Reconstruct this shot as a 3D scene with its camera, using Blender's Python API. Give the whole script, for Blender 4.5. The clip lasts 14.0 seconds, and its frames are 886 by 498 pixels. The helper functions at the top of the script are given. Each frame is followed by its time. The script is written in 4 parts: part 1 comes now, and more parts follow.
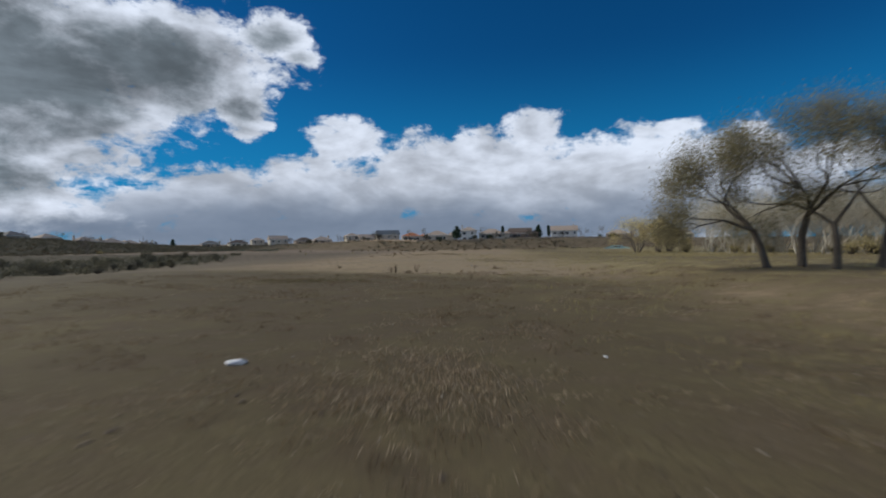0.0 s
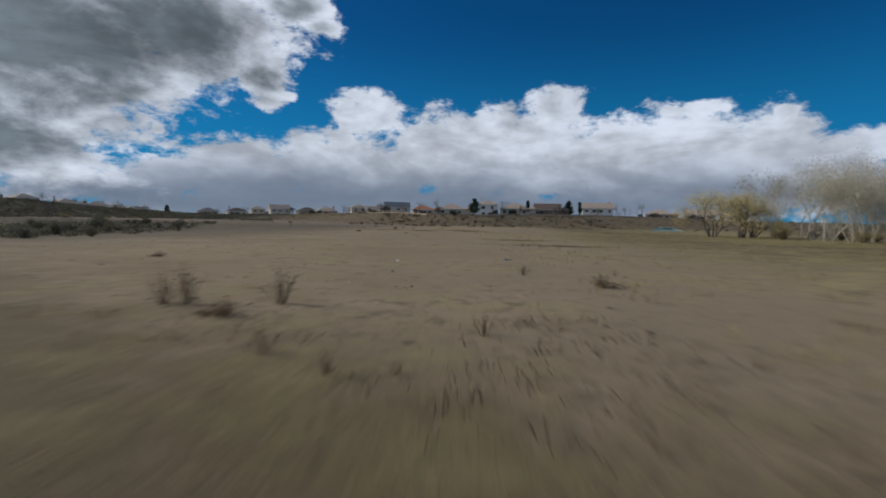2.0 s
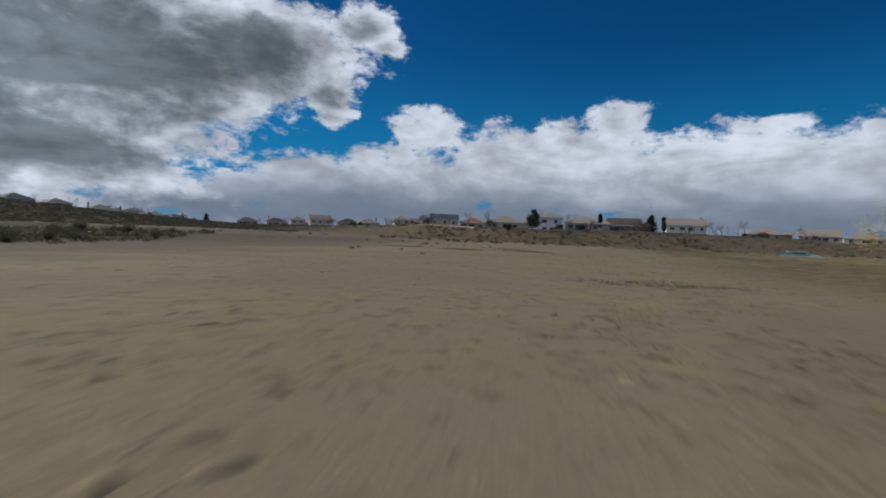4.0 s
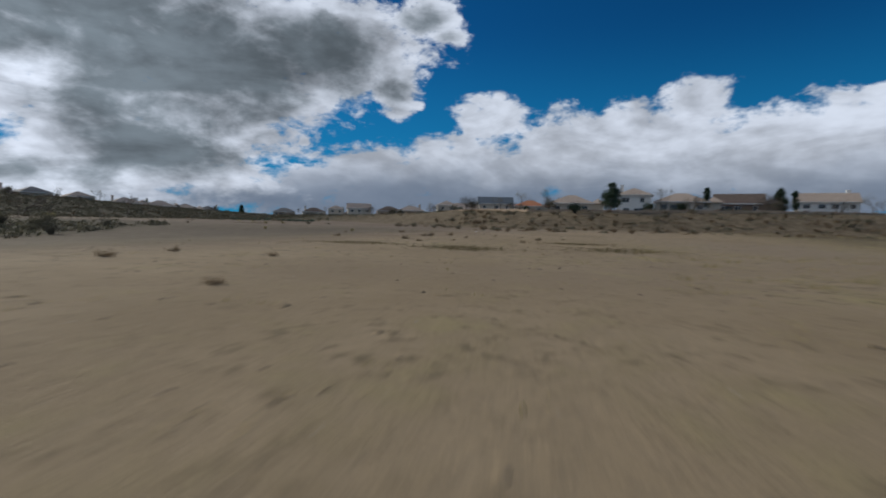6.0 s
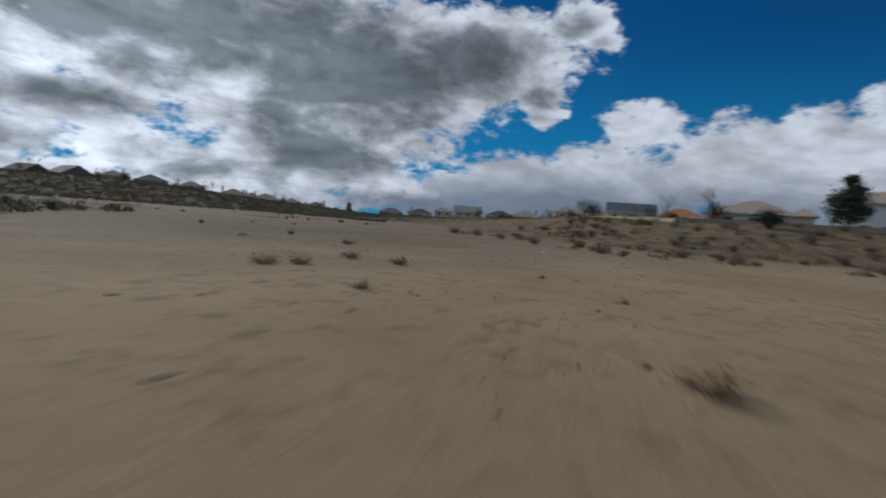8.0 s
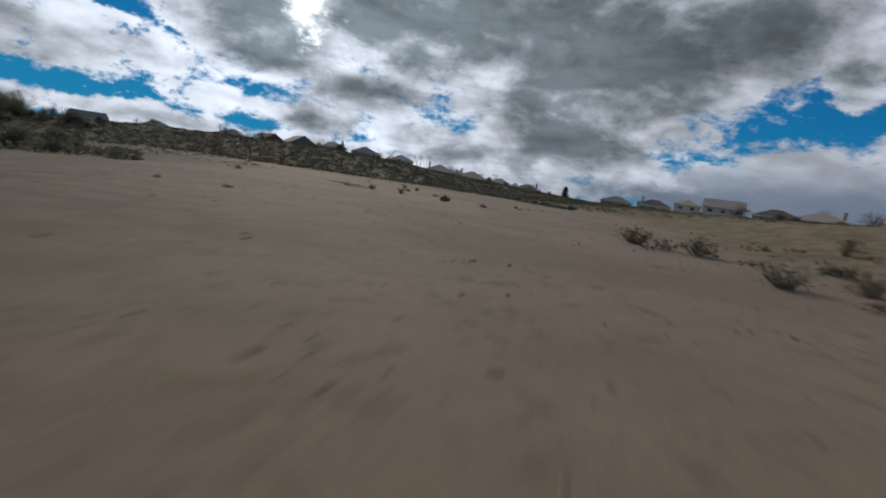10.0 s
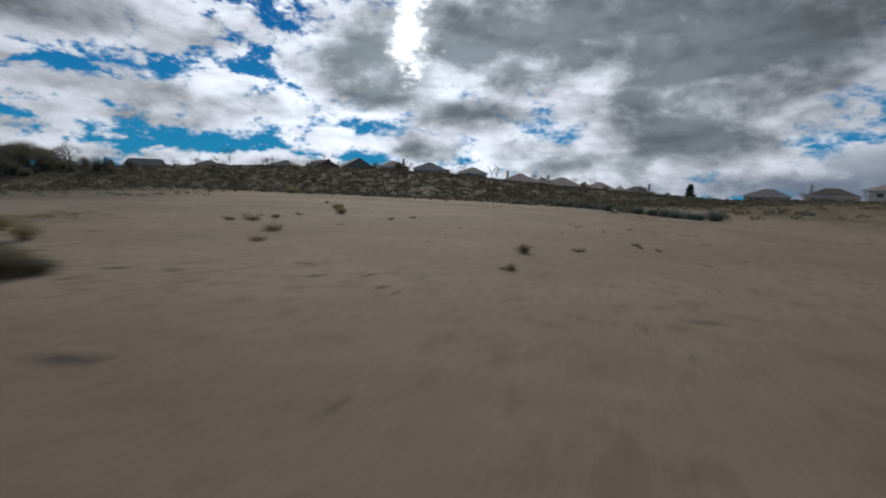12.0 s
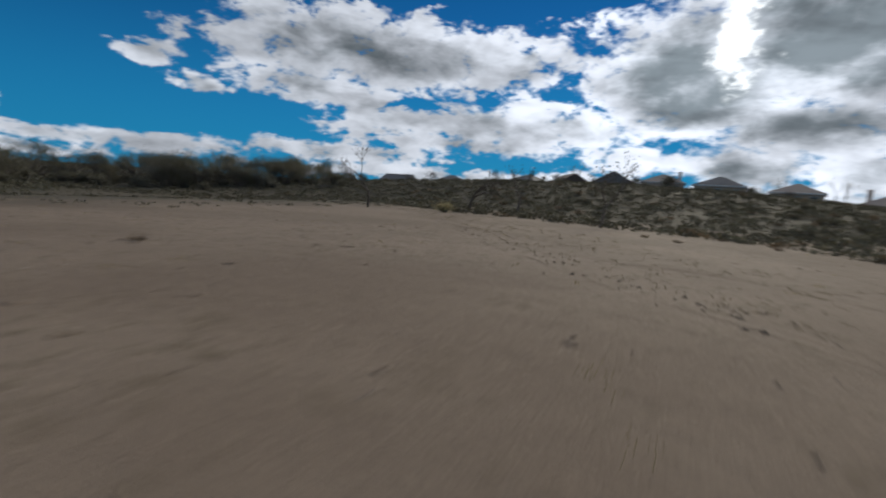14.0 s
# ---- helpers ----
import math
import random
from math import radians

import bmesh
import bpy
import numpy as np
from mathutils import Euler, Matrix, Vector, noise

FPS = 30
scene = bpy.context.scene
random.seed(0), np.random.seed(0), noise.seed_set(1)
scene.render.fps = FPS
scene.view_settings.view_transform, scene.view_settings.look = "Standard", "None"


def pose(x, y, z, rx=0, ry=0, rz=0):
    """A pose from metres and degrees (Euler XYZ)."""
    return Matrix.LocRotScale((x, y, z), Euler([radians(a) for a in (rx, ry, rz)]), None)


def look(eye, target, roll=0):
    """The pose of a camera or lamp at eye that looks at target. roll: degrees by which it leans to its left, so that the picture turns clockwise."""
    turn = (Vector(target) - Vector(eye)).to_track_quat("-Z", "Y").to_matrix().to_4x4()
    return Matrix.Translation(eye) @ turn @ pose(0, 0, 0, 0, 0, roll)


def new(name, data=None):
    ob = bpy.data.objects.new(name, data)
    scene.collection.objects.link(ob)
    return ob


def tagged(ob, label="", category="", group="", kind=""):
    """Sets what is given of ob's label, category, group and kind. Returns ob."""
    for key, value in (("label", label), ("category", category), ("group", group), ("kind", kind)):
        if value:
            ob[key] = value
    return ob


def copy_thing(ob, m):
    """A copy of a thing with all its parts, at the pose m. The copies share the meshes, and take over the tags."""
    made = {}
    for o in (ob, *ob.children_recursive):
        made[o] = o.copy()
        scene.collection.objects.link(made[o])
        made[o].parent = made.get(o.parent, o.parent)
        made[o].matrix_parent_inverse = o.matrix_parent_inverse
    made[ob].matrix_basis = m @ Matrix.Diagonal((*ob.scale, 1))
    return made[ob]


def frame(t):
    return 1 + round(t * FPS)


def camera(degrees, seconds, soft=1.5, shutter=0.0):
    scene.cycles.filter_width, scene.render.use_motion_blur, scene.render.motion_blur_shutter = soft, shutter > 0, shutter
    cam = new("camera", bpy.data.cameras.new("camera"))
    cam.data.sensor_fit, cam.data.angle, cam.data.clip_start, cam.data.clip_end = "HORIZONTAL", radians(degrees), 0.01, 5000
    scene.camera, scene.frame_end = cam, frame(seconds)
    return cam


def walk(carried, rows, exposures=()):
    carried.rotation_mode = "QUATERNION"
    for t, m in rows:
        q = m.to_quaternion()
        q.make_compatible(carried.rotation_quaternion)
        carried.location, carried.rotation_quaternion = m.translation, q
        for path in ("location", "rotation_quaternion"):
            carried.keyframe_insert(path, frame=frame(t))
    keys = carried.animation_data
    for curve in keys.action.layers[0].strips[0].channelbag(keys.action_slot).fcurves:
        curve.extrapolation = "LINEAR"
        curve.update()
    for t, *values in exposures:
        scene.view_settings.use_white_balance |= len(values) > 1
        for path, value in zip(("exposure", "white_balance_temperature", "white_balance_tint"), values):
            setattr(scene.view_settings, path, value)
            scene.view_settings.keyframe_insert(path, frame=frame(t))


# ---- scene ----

# ---------------------------------------------------------------- camera
cam = camera(84.8, 14.0, soft=1.8, shutter=0.5)
PATH = [
    (0.0, pose(0.00, 0.00, 2.55, 89.08, 0.71, 0.01)),
    (0.5, pose(0.19, 7.51, 2.40, 87.11, 1.30, 0.16)),
    (1.0, pose(0.46, 15.60, 2.15, 88.10, 0.29, 0.63)),
    (1.5, pose(0.89, 24.37, 1.85, 87.56, -1.04, 1.55)),
    (2.0, pose(1.10, 33.40, 1.62, 86.30, -1.20, 2.07)),
    (2.5, pose(1.13, 41.98, 1.50, 86.79, -0.52, 5.55)),
    (3.0, pose(1.14, 50.67, 1.27, 88.06, -2.76, 7.24)),
    (3.2, pose(1.15, 54.25, 1.22, 87.92, -2.64, 8.06)),
    (5.3, pose(1.95, 97.69, 0.99, 87.97, -2.20, 9.34)),
    (5.5, pose(1.75, 102.02, 0.88, 87.41, -2.11, 10.84)),
    (6.0, pose(0.95, 112.46, 0.50, 86.42, -1.20, 16.36)),
    (6.5, pose(0.10, 123.27, 0.23, 85.79, -0.58, 19.48)),
    (7.0, pose(-0.60, 134.05, 0.16, 85.64, -2.60, 21.39)),
    (7.5, pose(-1.56, 144.63, 0.23, 86.15, -3.99, 24.73)),
    (8.0, pose(-3.30, 154.90, 0.36, 86.57, -4.35, 32.42)),
    (8.5, pose(-6.10, 165.22, 0.38, 85.24, -6.56, 42.36)),
    (9.0, pose(-9.81, 175.41, 0.29, 83.88, -6.21, 53.13)),
    (9.2, pose(-11.66, 179.21, 0.29, 82.78, -7.13, 55.37)),
    (11.3, pose(-43.10, 212.40, 0.66, 83.19, -4.04, 68.08)),
    (11.5, pose(-46.18, 215.28, 0.66, 82.37, -3.04, 69.86)),
    (12.0, pose(-54.03, 222.32, 0.30, 83.14, -2.27, 72.84)),
    (12.5, pose(-62.73, 228.76, -0.05, 84.09, -3.38, 78.64)),
    (13.0, pose(-72.37, 233.95, 0.05, 84.41, -3.82, 85.77)),
    (13.5, pose(-83.25, 237.87, 0.37, 84.19, -4.10, 95.99)),
    (14.0, pose(-94.14, 240.93, 0.75, 83.76, -4.02, 106.62)),
]
walk(cam, PATH, [(0.0, -0.10, 5850, 10), (3.0, -0.29, 5850, 10), (6.5, -0.29, 5850, 10), (9.0, -0.42, 5900, 10), (12.5, -0.26, 6050, 10), (14.0, -0.22, 6050, 10)])

# ---------------------------------------------------------------- node helpers


class Nodes:
    """Small wrapper that builds a node tree."""

    def __init__(self, tree):
        self.tree = tree
        tree.nodes.clear()

    def add(self, kind, **props):
        n = self.tree.nodes.new(kind)
        for k, v in props.items():
            if k == "blend_type":
                n.blend_type = v
            elif k == "operation":
                n.operation = v
            elif k == "data_type":
                n.data_type = v
            elif k == "interpolation_type":
                n.interpolation_type = v
        return n

    def put(self, socket, v):
        if isinstance(v, bpy.types.NodeSocket):
            self.tree.links.new(v, socket)
        else:
            socket.default_value = v

    def math(self, op, a, b=None, c=None):
        n = self.add("ShaderNodeMath", operation=op)
        for s, v in zip(n.inputs, (a, b, c)):
            if v is not None:
                self.put(s, v)
        return n.outputs[0]

    def xyz(self, x, y, z):
        n = self.add("ShaderNodeCombineXYZ")
        for s, v in zip(n.inputs, (x, y, z)):
            self.put(s, v)
        return n.outputs[0]

    def split(self, v):
        n = self.add("ShaderNodeSeparateXYZ")
        self.put(n.inputs[0], v)
        return n.outputs

    def noise(self, vec, scale, detail=6.0, rough=0.55, distortion=0.0):
        n = self.add("ShaderNodeTexNoise")
        if vec is not None:
            self.put(n.inputs["Vector"], vec)
        n.inputs["Scale"].default_value = scale
        n.inputs["Detail"].default_value = detail
        n.inputs["Roughness"].default_value = rough
        n.inputs["Distortion"].default_value = distortion
        return n.outputs[0]

    def step(self, v, lo, hi, a=0.0, b=1.0):
        n = self.add("ShaderNodeMapRange", interpolation_type="SMOOTHSTEP")
        for s, q in zip(n.inputs, (v, lo, hi, a, b)):
            self.put(s, q)
        return n.outputs[0]

    def mix(self, f, a, b, blend="MIX"):
        n = self.add("ShaderNodeMix", data_type="RGBA", blend_type=blend)
        self.put(n.inputs[0], f)
        for s, v in ((n.inputs[6], a), (n.inputs[7], b)):
            self.put(s, v if isinstance(v, bpy.types.NodeSocket) else (*v, 1.0))
        return n.outputs[2]


# ---------------------------------------------------------------- world: sky with clouds
SUN_AZ, SUN_EL = 77.0, 18.0      # degrees: turned from +y towards -x, and above the horizon

# clouds as (bearing, elevation, half width, half height) in degrees
STORM = [(44.0, 16.4, 17.8, 9.0), (30.2, 17.8, 12.8, 6.5), (22.4, 14.4, 3.7, 3.2), (45.0, 6.7, 9.5, 4.6), (18.4, 21.7, 4.4, 2.7),
         (16.3, 20.0, 2.6, 1.6), (47.0, 9.9, 15.4, 6.1), (57.0, 3.7, 13.8, 3.1), (65.4, 16.3, 28.7, 7.1), (44.2, 15.2, 20.4, 8.6),
         (44.2, 6.1, 10.2, 4.7), (32.7, 18.8, 16.7, 5.2), (81.0, 13.3, 12.2, 6.5), (57.3, 18.0, 23.2, 8.9), (47.5, 7.4, 12.5, 6.5),
         (69.6, 8.3, 9.5, 3.1), (62.0, 4.5, 12.0, 3.0), (75.0, 5.0, 8.0, 2.4), (55.0, 34.0, 40.0, 14.0)]
BANK = [(30.3, 3.9, 6.2, 2.7), (24.5, 4.4, 9.7, 4.4), (13.1, 5.1, 15.0, 5.2), (11.1, 11.7, 4.9, 3.0), (-4.0, 7.1, 16.5, 6.4),
        (-10.5, 12.4, 4.2, 2.7), (-20.8, 7.2, 15.5, 4.6), (-24.1, 11.8, 5.3, 1.2), (-31.5, 6.0, 14.3, 3.6), (-23.1, 5.7, 18.5, 6.6),
        (8.0, 1.2, 44.0, 3.2), (-32.6, 10.6, 1.4, 0.7), (19.5, 13.0, 1.0, 0.8), (32.4, 8.5, 0.9, 0.6), (-55.0, 5.0, 16.0, 5.0)]
WEST = [(103.8, 15.1, 13.6, 3.9), (115.9, 9.7, 4.5, 1.9), (101.0, 8.4, 9.4, 2.9), (112.6, 7.1, 9.8, 0.7), (93.4, 7.7, 9.1, 2.1),
        (107.9, 2.2, 21.0, 1.2), (85.8, 5.2, 7.1, 1.9), (119.2, 4.6, 3.4, 0.6), (116.9, 15.1, 18.5, 4.8), (121.6, 11.1, 10.8, 2.3),
        (133.6, 9.7, 3.2, 1.0), (138.1, 12.0, 3.5, 1.3), (111.4, 8.2, 9.7, 1.6), (96.4, 8.2, 10.1, 3.7), (138.3, 3.3, 15.6, 1.1),
        (118.8, 4.1, 13.7, 1.3), (106.0, 6.0, 16.9, 1.4), (146.4, 1.9, 6.6, 0.7), (127.1, 17.5, 5.0, 2.1), (170.0, 6.0, 20.0, 5.0),
        (38.0, 2.0, 12.0, 2.2), (55.0, 1.5, 14.0, 2.4), (72.0, 2.2, 12.0, 1.5), (90.0, 2.0, 10.0, 1.6)]

OVER = [(60, 54, 70, 13), (-40, 62, 60, 12), (-120, 28, 42, 15), (-165, 40, 40, 14), (150, 48, 40, 14), (-85, 16, 14, 7), (-150, 10, 30, 6)]


def build_world():
    w = bpy.data.worlds.new("sky")
    scene.world = w
    w.use_nodes = True
    N = Nodes(w.node_tree)
    m = N.math
    gen = N.add("ShaderNodeTexCoord").outputs["Generated"]
    x, y, z = N.split(gen)
    az = m("MULTIPLY", m("ARCTAN2", m("MULTIPLY", x, -1.0), y), 57.2958)
    el = m("MULTIPLY", m("ARCSINE", z), 57.2958)
    flat = N.xyz(m("MULTIPLY", az, 0.10), m("MULTIPLY", el, 0.17), 0.0)
    n_big = N.noise(flat, 1.0, 3.0, 0.5)
    n_mid = N.noise(flat, 2.6, 9.0, 0.62, 0.3)
    n_fine = N.noise(flat, 7.0, 7.0, 0.6, 0.2)
    du = m("MULTIPLY", m("SUBTRACT", n_big, 0.5), 4.0)
    dv = m("MULTIPLY", m("SUBTRACT", N.noise(flat, 1.7, 3.0, 0.5), 0.5), 2.0)
    u, v = m("ADD", az, du), m("ADD", el, dv)

    def cover(blobs):
        best = None
        for a0, e0, ra, re in blobs:
            p = m("MULTIPLY", m("SUBTRACT", u, a0), 1.0 / ra)
            q = m("MULTIPLY", m("SUBTRACT", v, e0), 1.0 / re)
            d = m("SUBTRACT", 1.0, m("MULTIPLY_ADD", p, p, m("MULTIPLY", q, q)))
            d = m("MULTIPLY", d, min(1.0, 0.55 + re * 0.06))
            best = d if best is None else m("SMOOTH_MAX", best, d, 0.15)
        return m("MAXIMUM", best, -1.0)

    storm, bank, west = cover(STORM), m("MAXIMUM", cover(BANK), cover(OVER)), cover(WEST)
    n_tiny = N.noise(flat, 19.0, 5.0, 0.62)
    lump = m("SUBTRACT", m("MULTIPLY_ADD", n_tiny, 0.30, m("MULTIPLY_ADD", n_mid, 1.95, m("MULTIPLY", n_fine, 0.55))), 1.40)
    body = m("MAXIMUM", m("MAXIMUM", storm, bank), west)
    wild = N.step(az, 84.0, 92.0, 1.0, 1.55)
    dens = m("MULTIPLY_ADD", lump, wild, m("MINIMUM", body, 0.75))
    alpha = N.step(dens, -0.02, 0.44)
    # how thick the cloud is decides how grey it is
    n_soft = N.noise(flat, 1.5, 5.0, 0.52, 0.5)
    thick = N.step(m("MULTIPLY_ADD", m("ADD", m("MULTIPLY", lump, 0.25), m("SUBTRACT", n_soft, 0.5)), -1.25, m("MAXIMUM", m("MULTIPLY", storm, 1.0), m("MULTIPLY", west, 0.78))), 0.22, 0.95)
    base = N.step(m("MULTIPLY_ADD", n_big, 5.0, el), 10.5, 4.5)
    bgrey = m("MULTIPLY", N.step(m("MULTIPLY_ADD", lump, -0.4, bank), -0.15, 0.5), base)
    grey = thick
    cloud = N.mix(grey, (0.67, 0.685, 0.715), (0.160, 0.182, 0.192))
    relief = N.step(m("MULTIPLY_ADD", N.noise(N.xyz(m("MULTIPLY", az, 0.06), m("MULTIPLY", el, 0.16), 2.0), 1.2, 5.0, 0.55, 0.6), 0.75, m("MULTIPLY", N.noise(flat, 4.5, 6.0, 0.5), 0.25)), 0.32, 0.66, 0.66, 1.30)
    cloud = N.mix(1.0, cloud, N.xyz(relief, relief, relief), "MULTIPLY")
    cloud = N.mix(m("MULTIPLY", bgrey, 0.9), cloud, (0.165, 0.205, 0.265))
    # the sun behind the cloud
    sd = Vector((-math.sin(radians(SUN_AZ)) * math.cos(radians(SUN_EL)), math.cos(radians(SUN_AZ)) * math.cos(radians(SUN_EL)),
                 math.sin(radians(SUN_EL))))
    dot = N.add("ShaderNodeVectorMath", operation="DOT_PRODUCT")
    N.put(dot.inputs[0], gen)
    dot.inputs[1].default_value = sd
    ang = m("MULTIPLY", m("ARCCOSINE", dot.outputs["Value"]), 57.2958)
    halo = N.step(ang, 46.0, 0.0)
    gp = m("MULTIPLY", m("SUBTRACT", m("MULTIPLY_ADD", n_big, 7.0, az), SUN_AZ + 3.3), 0.5)
    gq = m("MULTIPLY", m("SUBTRACT", el, SUN_EL - 0.5), 0.21)
    gr = m("SQRT", m("MULTIPLY_ADD", gp, gp, m("MULTIPLY", gq, gq)))
    glare = N.step(m("MULTIPLY_ADD", n_fine, 2.2, m("MULTIPLY_ADD", n_mid, 2.2, gr)), 3.5, 2.1)
    gain = m("ADD", 1.0, m("MULTIPLY", halo, m("SUBTRACT", 0.72, m("MULTIPLY", grey, 0.10))))
    cloud = N.mix(1.0, cloud, N.xyz(gain, gain, gain), "MULTIPLY")
    cloud = N.mix(glare, cloud, (2.6, 2.6, 2.5))
    sky = N.add("ShaderNodeTexSky")
    sky.sky_type = "NISHITA"
    sky.sun_disc = False
    sky.sun_elevation = radians(SUN_EL + 12.0)
    sky.sun_rotation = radians(-SUN_AZ)
    sky.altitude = 1500.0
    sky.air_density, sky.dust_density, sky.ozone_density = 1.0, 0.0, 3.0
    blue = N.mix(1.0, sky.outputs[0], (0.007, 0.037, 0.056), "MULTIPLY")
    blue = N.mix(N.step(el, 0.0, 22.0, 0.75, 0.0), blue, (0.022, 0.245, 0.46))
    both = N.mix(alpha, blue, cloud)
    bg = N.add("ShaderNodeBackground")
    N.put(bg.inputs[0], both)
    bg.inputs[1].default_value = 1.0
    out = N.add("ShaderNodeOutputWorld")
    N.put(out.inputs[0], bg.outputs[0])


build_world()

sun_data = bpy.data.lights.new("sun", "SUN")
sun_data.energy, sun_data.angle, sun_data.color = 3.1, radians(10.0), (1.0, 0.88, 0.68)
sun = new("sun", sun_data)
sun.matrix_world = look((-150, 60, 80), (-150 + 100 * math.sin(radians(SUN_AZ)) * 1.0, 60 - 100 * math.cos(radians(SUN_AZ)),
                                         80 - 100 * math.tan(radians(SUN_EL + 7))))

# ---------------------------------------------------------------- materials


def material(name, low, high, scale=2.0, rough=0.85, bump=0.3, fine=30.0, metal=0.0, spread=0.0):
    """A surface with blotches and grain between two colours."""
    mat = bpy.data.materials.new(name)
    mat.use_nodes = True
    N = Nodes(mat.node_tree)
    co = N.add("ShaderNodeTexCoord").outputs["Object"]
    n1 = N.noise(co, scale, 5.0, 0.6)
    n2 = N.noise(co, fine, 4.0, 0.6)
    f = N.math("MULTIPLY_ADD", n2, 0.5, N.math("MULTIPLY", n1, 0.5))
    col = N.mix(N.step(f, 0.3, 0.7), low, high)
    if spread:
        rnd = N.add("ShaderNodeObjectInfo").outputs["Random"]
        k = N.math("MULTIPLY_ADD", rnd, 2.0 * spread, 1.0 - spread)
        col = N.mix(1.0, col, N.xyz(k, k, k), "MULTIPLY")
    b = N.add("ShaderNodeBsdfPrincipled")
    N.put(b.inputs["Base Color"], col)
    b.inputs["Metallic"].default_value = metal
    N.put(b.inputs["Roughness"], N.step(n2, 0.2, 0.8, max(0.05, rough - 0.1), min(1.0, rough + 0.1)))
    bp = N.add("ShaderNodeBump")
    bp.inputs["Strength"].default_value = bump
    bp.inputs["Distance"].default_value = 0.02
    N.put(bp.inputs["Height"], n2)
    N.put(b.inputs["Normal"], bp.outputs[0])
    out = N.add("ShaderNodeOutputMaterial")
    N.put(out.inputs[0], b.outputs[0])
    return mat


def leaf_material(name, low, high):
    mat = bpy.data.materials.new(name)
    mat.use_nodes = True
    N = Nodes(mat.node_tree)
    isl = N.add("ShaderNodeNewGeometry").outputs["Random Per Island"]
    col = N.mix(isl, low, high)
    b = N.add("ShaderNodeBsdfPrincipled")
    N.put(b.inputs["Base Color"], col)
    b.inputs["Roughness"].default_value = 0.7
    tr = N.add("ShaderNodeBsdfTranslucent")
    N.put(tr.inputs[0], col)
    ad = N.add("ShaderNodeMixShader")
    ad.inputs[0].default_value = 0.3
    N.put(ad.inputs[1], b.outputs[0])
    N.put(ad.inputs[2], tr.outputs[0])
    out = N.add("ShaderNodeOutputMaterial")
    N.put(out.inputs[0], ad.outputs[0])
    return mat


def ground_material():
    """Dry silty soil with grass on the east side, scrub on the banks, stains and grain."""
    mat = bpy.data.materials.new("dry_soil")
    mat.use_nodes = True
    N = Nodes(mat.node_tree)
    m = N.math
    co = N.add("ShaderNodeTexCoord").outputs["Object"]
    x, y, z = N.split(co)
    huge = N.noise(co, 0.018, 3.0, 0.5)
    big = N.noise(co, 0.09, 4.0, 0.6)
    mid = N.noise(co, 0.55, 6.0, 0.65)
    grit = N.noise(co, 5.0, 6.0, 0.7)
    fine = N.noise(co, 40.0, 3.0, 0.6)
    soil = N.mix(N.step(big, 0.30, 0.70), (0.268, 0.204, 0.124), (0.372, 0.288, 0.184))
    soil = N.mix(m("MULTIPLY", N.step(huge, 0.42, 0.62), 0.7), soil, (0.285, 0.226, 0.160))
    # dry grass: thick on the east and south, patchy elsewhere
    east = N.step(m("MULTIPLY_ADD", y, -0.10, x), -14.0, 26.0)
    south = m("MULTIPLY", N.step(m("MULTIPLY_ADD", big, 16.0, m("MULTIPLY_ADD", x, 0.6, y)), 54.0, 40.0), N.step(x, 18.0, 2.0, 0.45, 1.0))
    strip = m("MULTIPLY", N.step(y, 205.0, 150.0), N.step(x, -34.0, -4.0))
    amount = m("MAXIMUM", m("MAXIMUM", m("MULTIPLY", east, 0.9), m("MULTIPLY", south, 1.0)), m("MULTIPLY", strip, 0.36))
    patch = N.step(m("ADD", m("MULTIPLY_ADD", mid, 0.55, m("MULTIPLY", big, 0.6)), m("MULTIPLY", amount, 0.55)), 0.72, 1.02)
    grass = N.mix(N.step(mid, 0.35, 0.65), (0.205, 0.168, 0.066), (0.345, 0.292, 0.135))
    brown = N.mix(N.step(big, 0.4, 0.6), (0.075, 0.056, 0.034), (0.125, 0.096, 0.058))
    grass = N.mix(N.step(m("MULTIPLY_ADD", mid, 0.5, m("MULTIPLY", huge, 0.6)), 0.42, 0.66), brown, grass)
    soil = N.mix(m("MULTIPLY", N.step(x, 2.0, -40.0), m("MULTIPLY", N.step(y, 140.0, 175.0), 0.85)), soil, N.mix(N.step(big, 0.35, 0.65), (0.165, 0.126, 0.097), (0.215, 0.170, 0.132)))
    col = N.mix(m("MULTIPLY", patch, 0.85), soil, grass)
    # dead weeds on the south end, darkened further to paint in a cloud shadow
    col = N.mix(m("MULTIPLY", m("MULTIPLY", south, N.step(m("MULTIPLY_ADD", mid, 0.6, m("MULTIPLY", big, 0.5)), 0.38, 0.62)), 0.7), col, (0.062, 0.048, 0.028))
    # cloud shade painted as darker grey over the low western side
    hollow_shade = m("MULTIPLY", N.step(m("MULTIPLY_ADD", big, 14.0, x), -4.0, -34.0), N.step(y, 214.0, 184.0))
    col = N.mix(m("MULTIPLY", hollow_shade, 0.7), col, N.mix(N.step(mid, 0.4, 0.6), (0.086, 0.074, 0.052), (0.138, 0.115, 0.082)))
    # trodden dung, dead weeds and damp spots
    spot = N.noise(N.xyz(m("MULTIPLY", x, 1.0), m("MULTIPLY", y, 0.8), 0.0), 1.25, 5.0, 0.62)
    zone = N.step(N.noise(co, 0.045, 3.0, 0.5), 0.42, 0.62)
    col = N.mix(m("MULTIPLY", m("MULTIPLY", N.step(spot, 0.55, 0.68), zone), 0.55), col, (0.110, 0.083, 0.055))
    smudge = m("MULTIPLY_ADD", N.noise(co, 1.15, 4.0, 0.6, 0.5), 0.5, m("MULTIPLY", N.noise(co, 3.1, 3.0, 0.6, 0.4), 0.5))
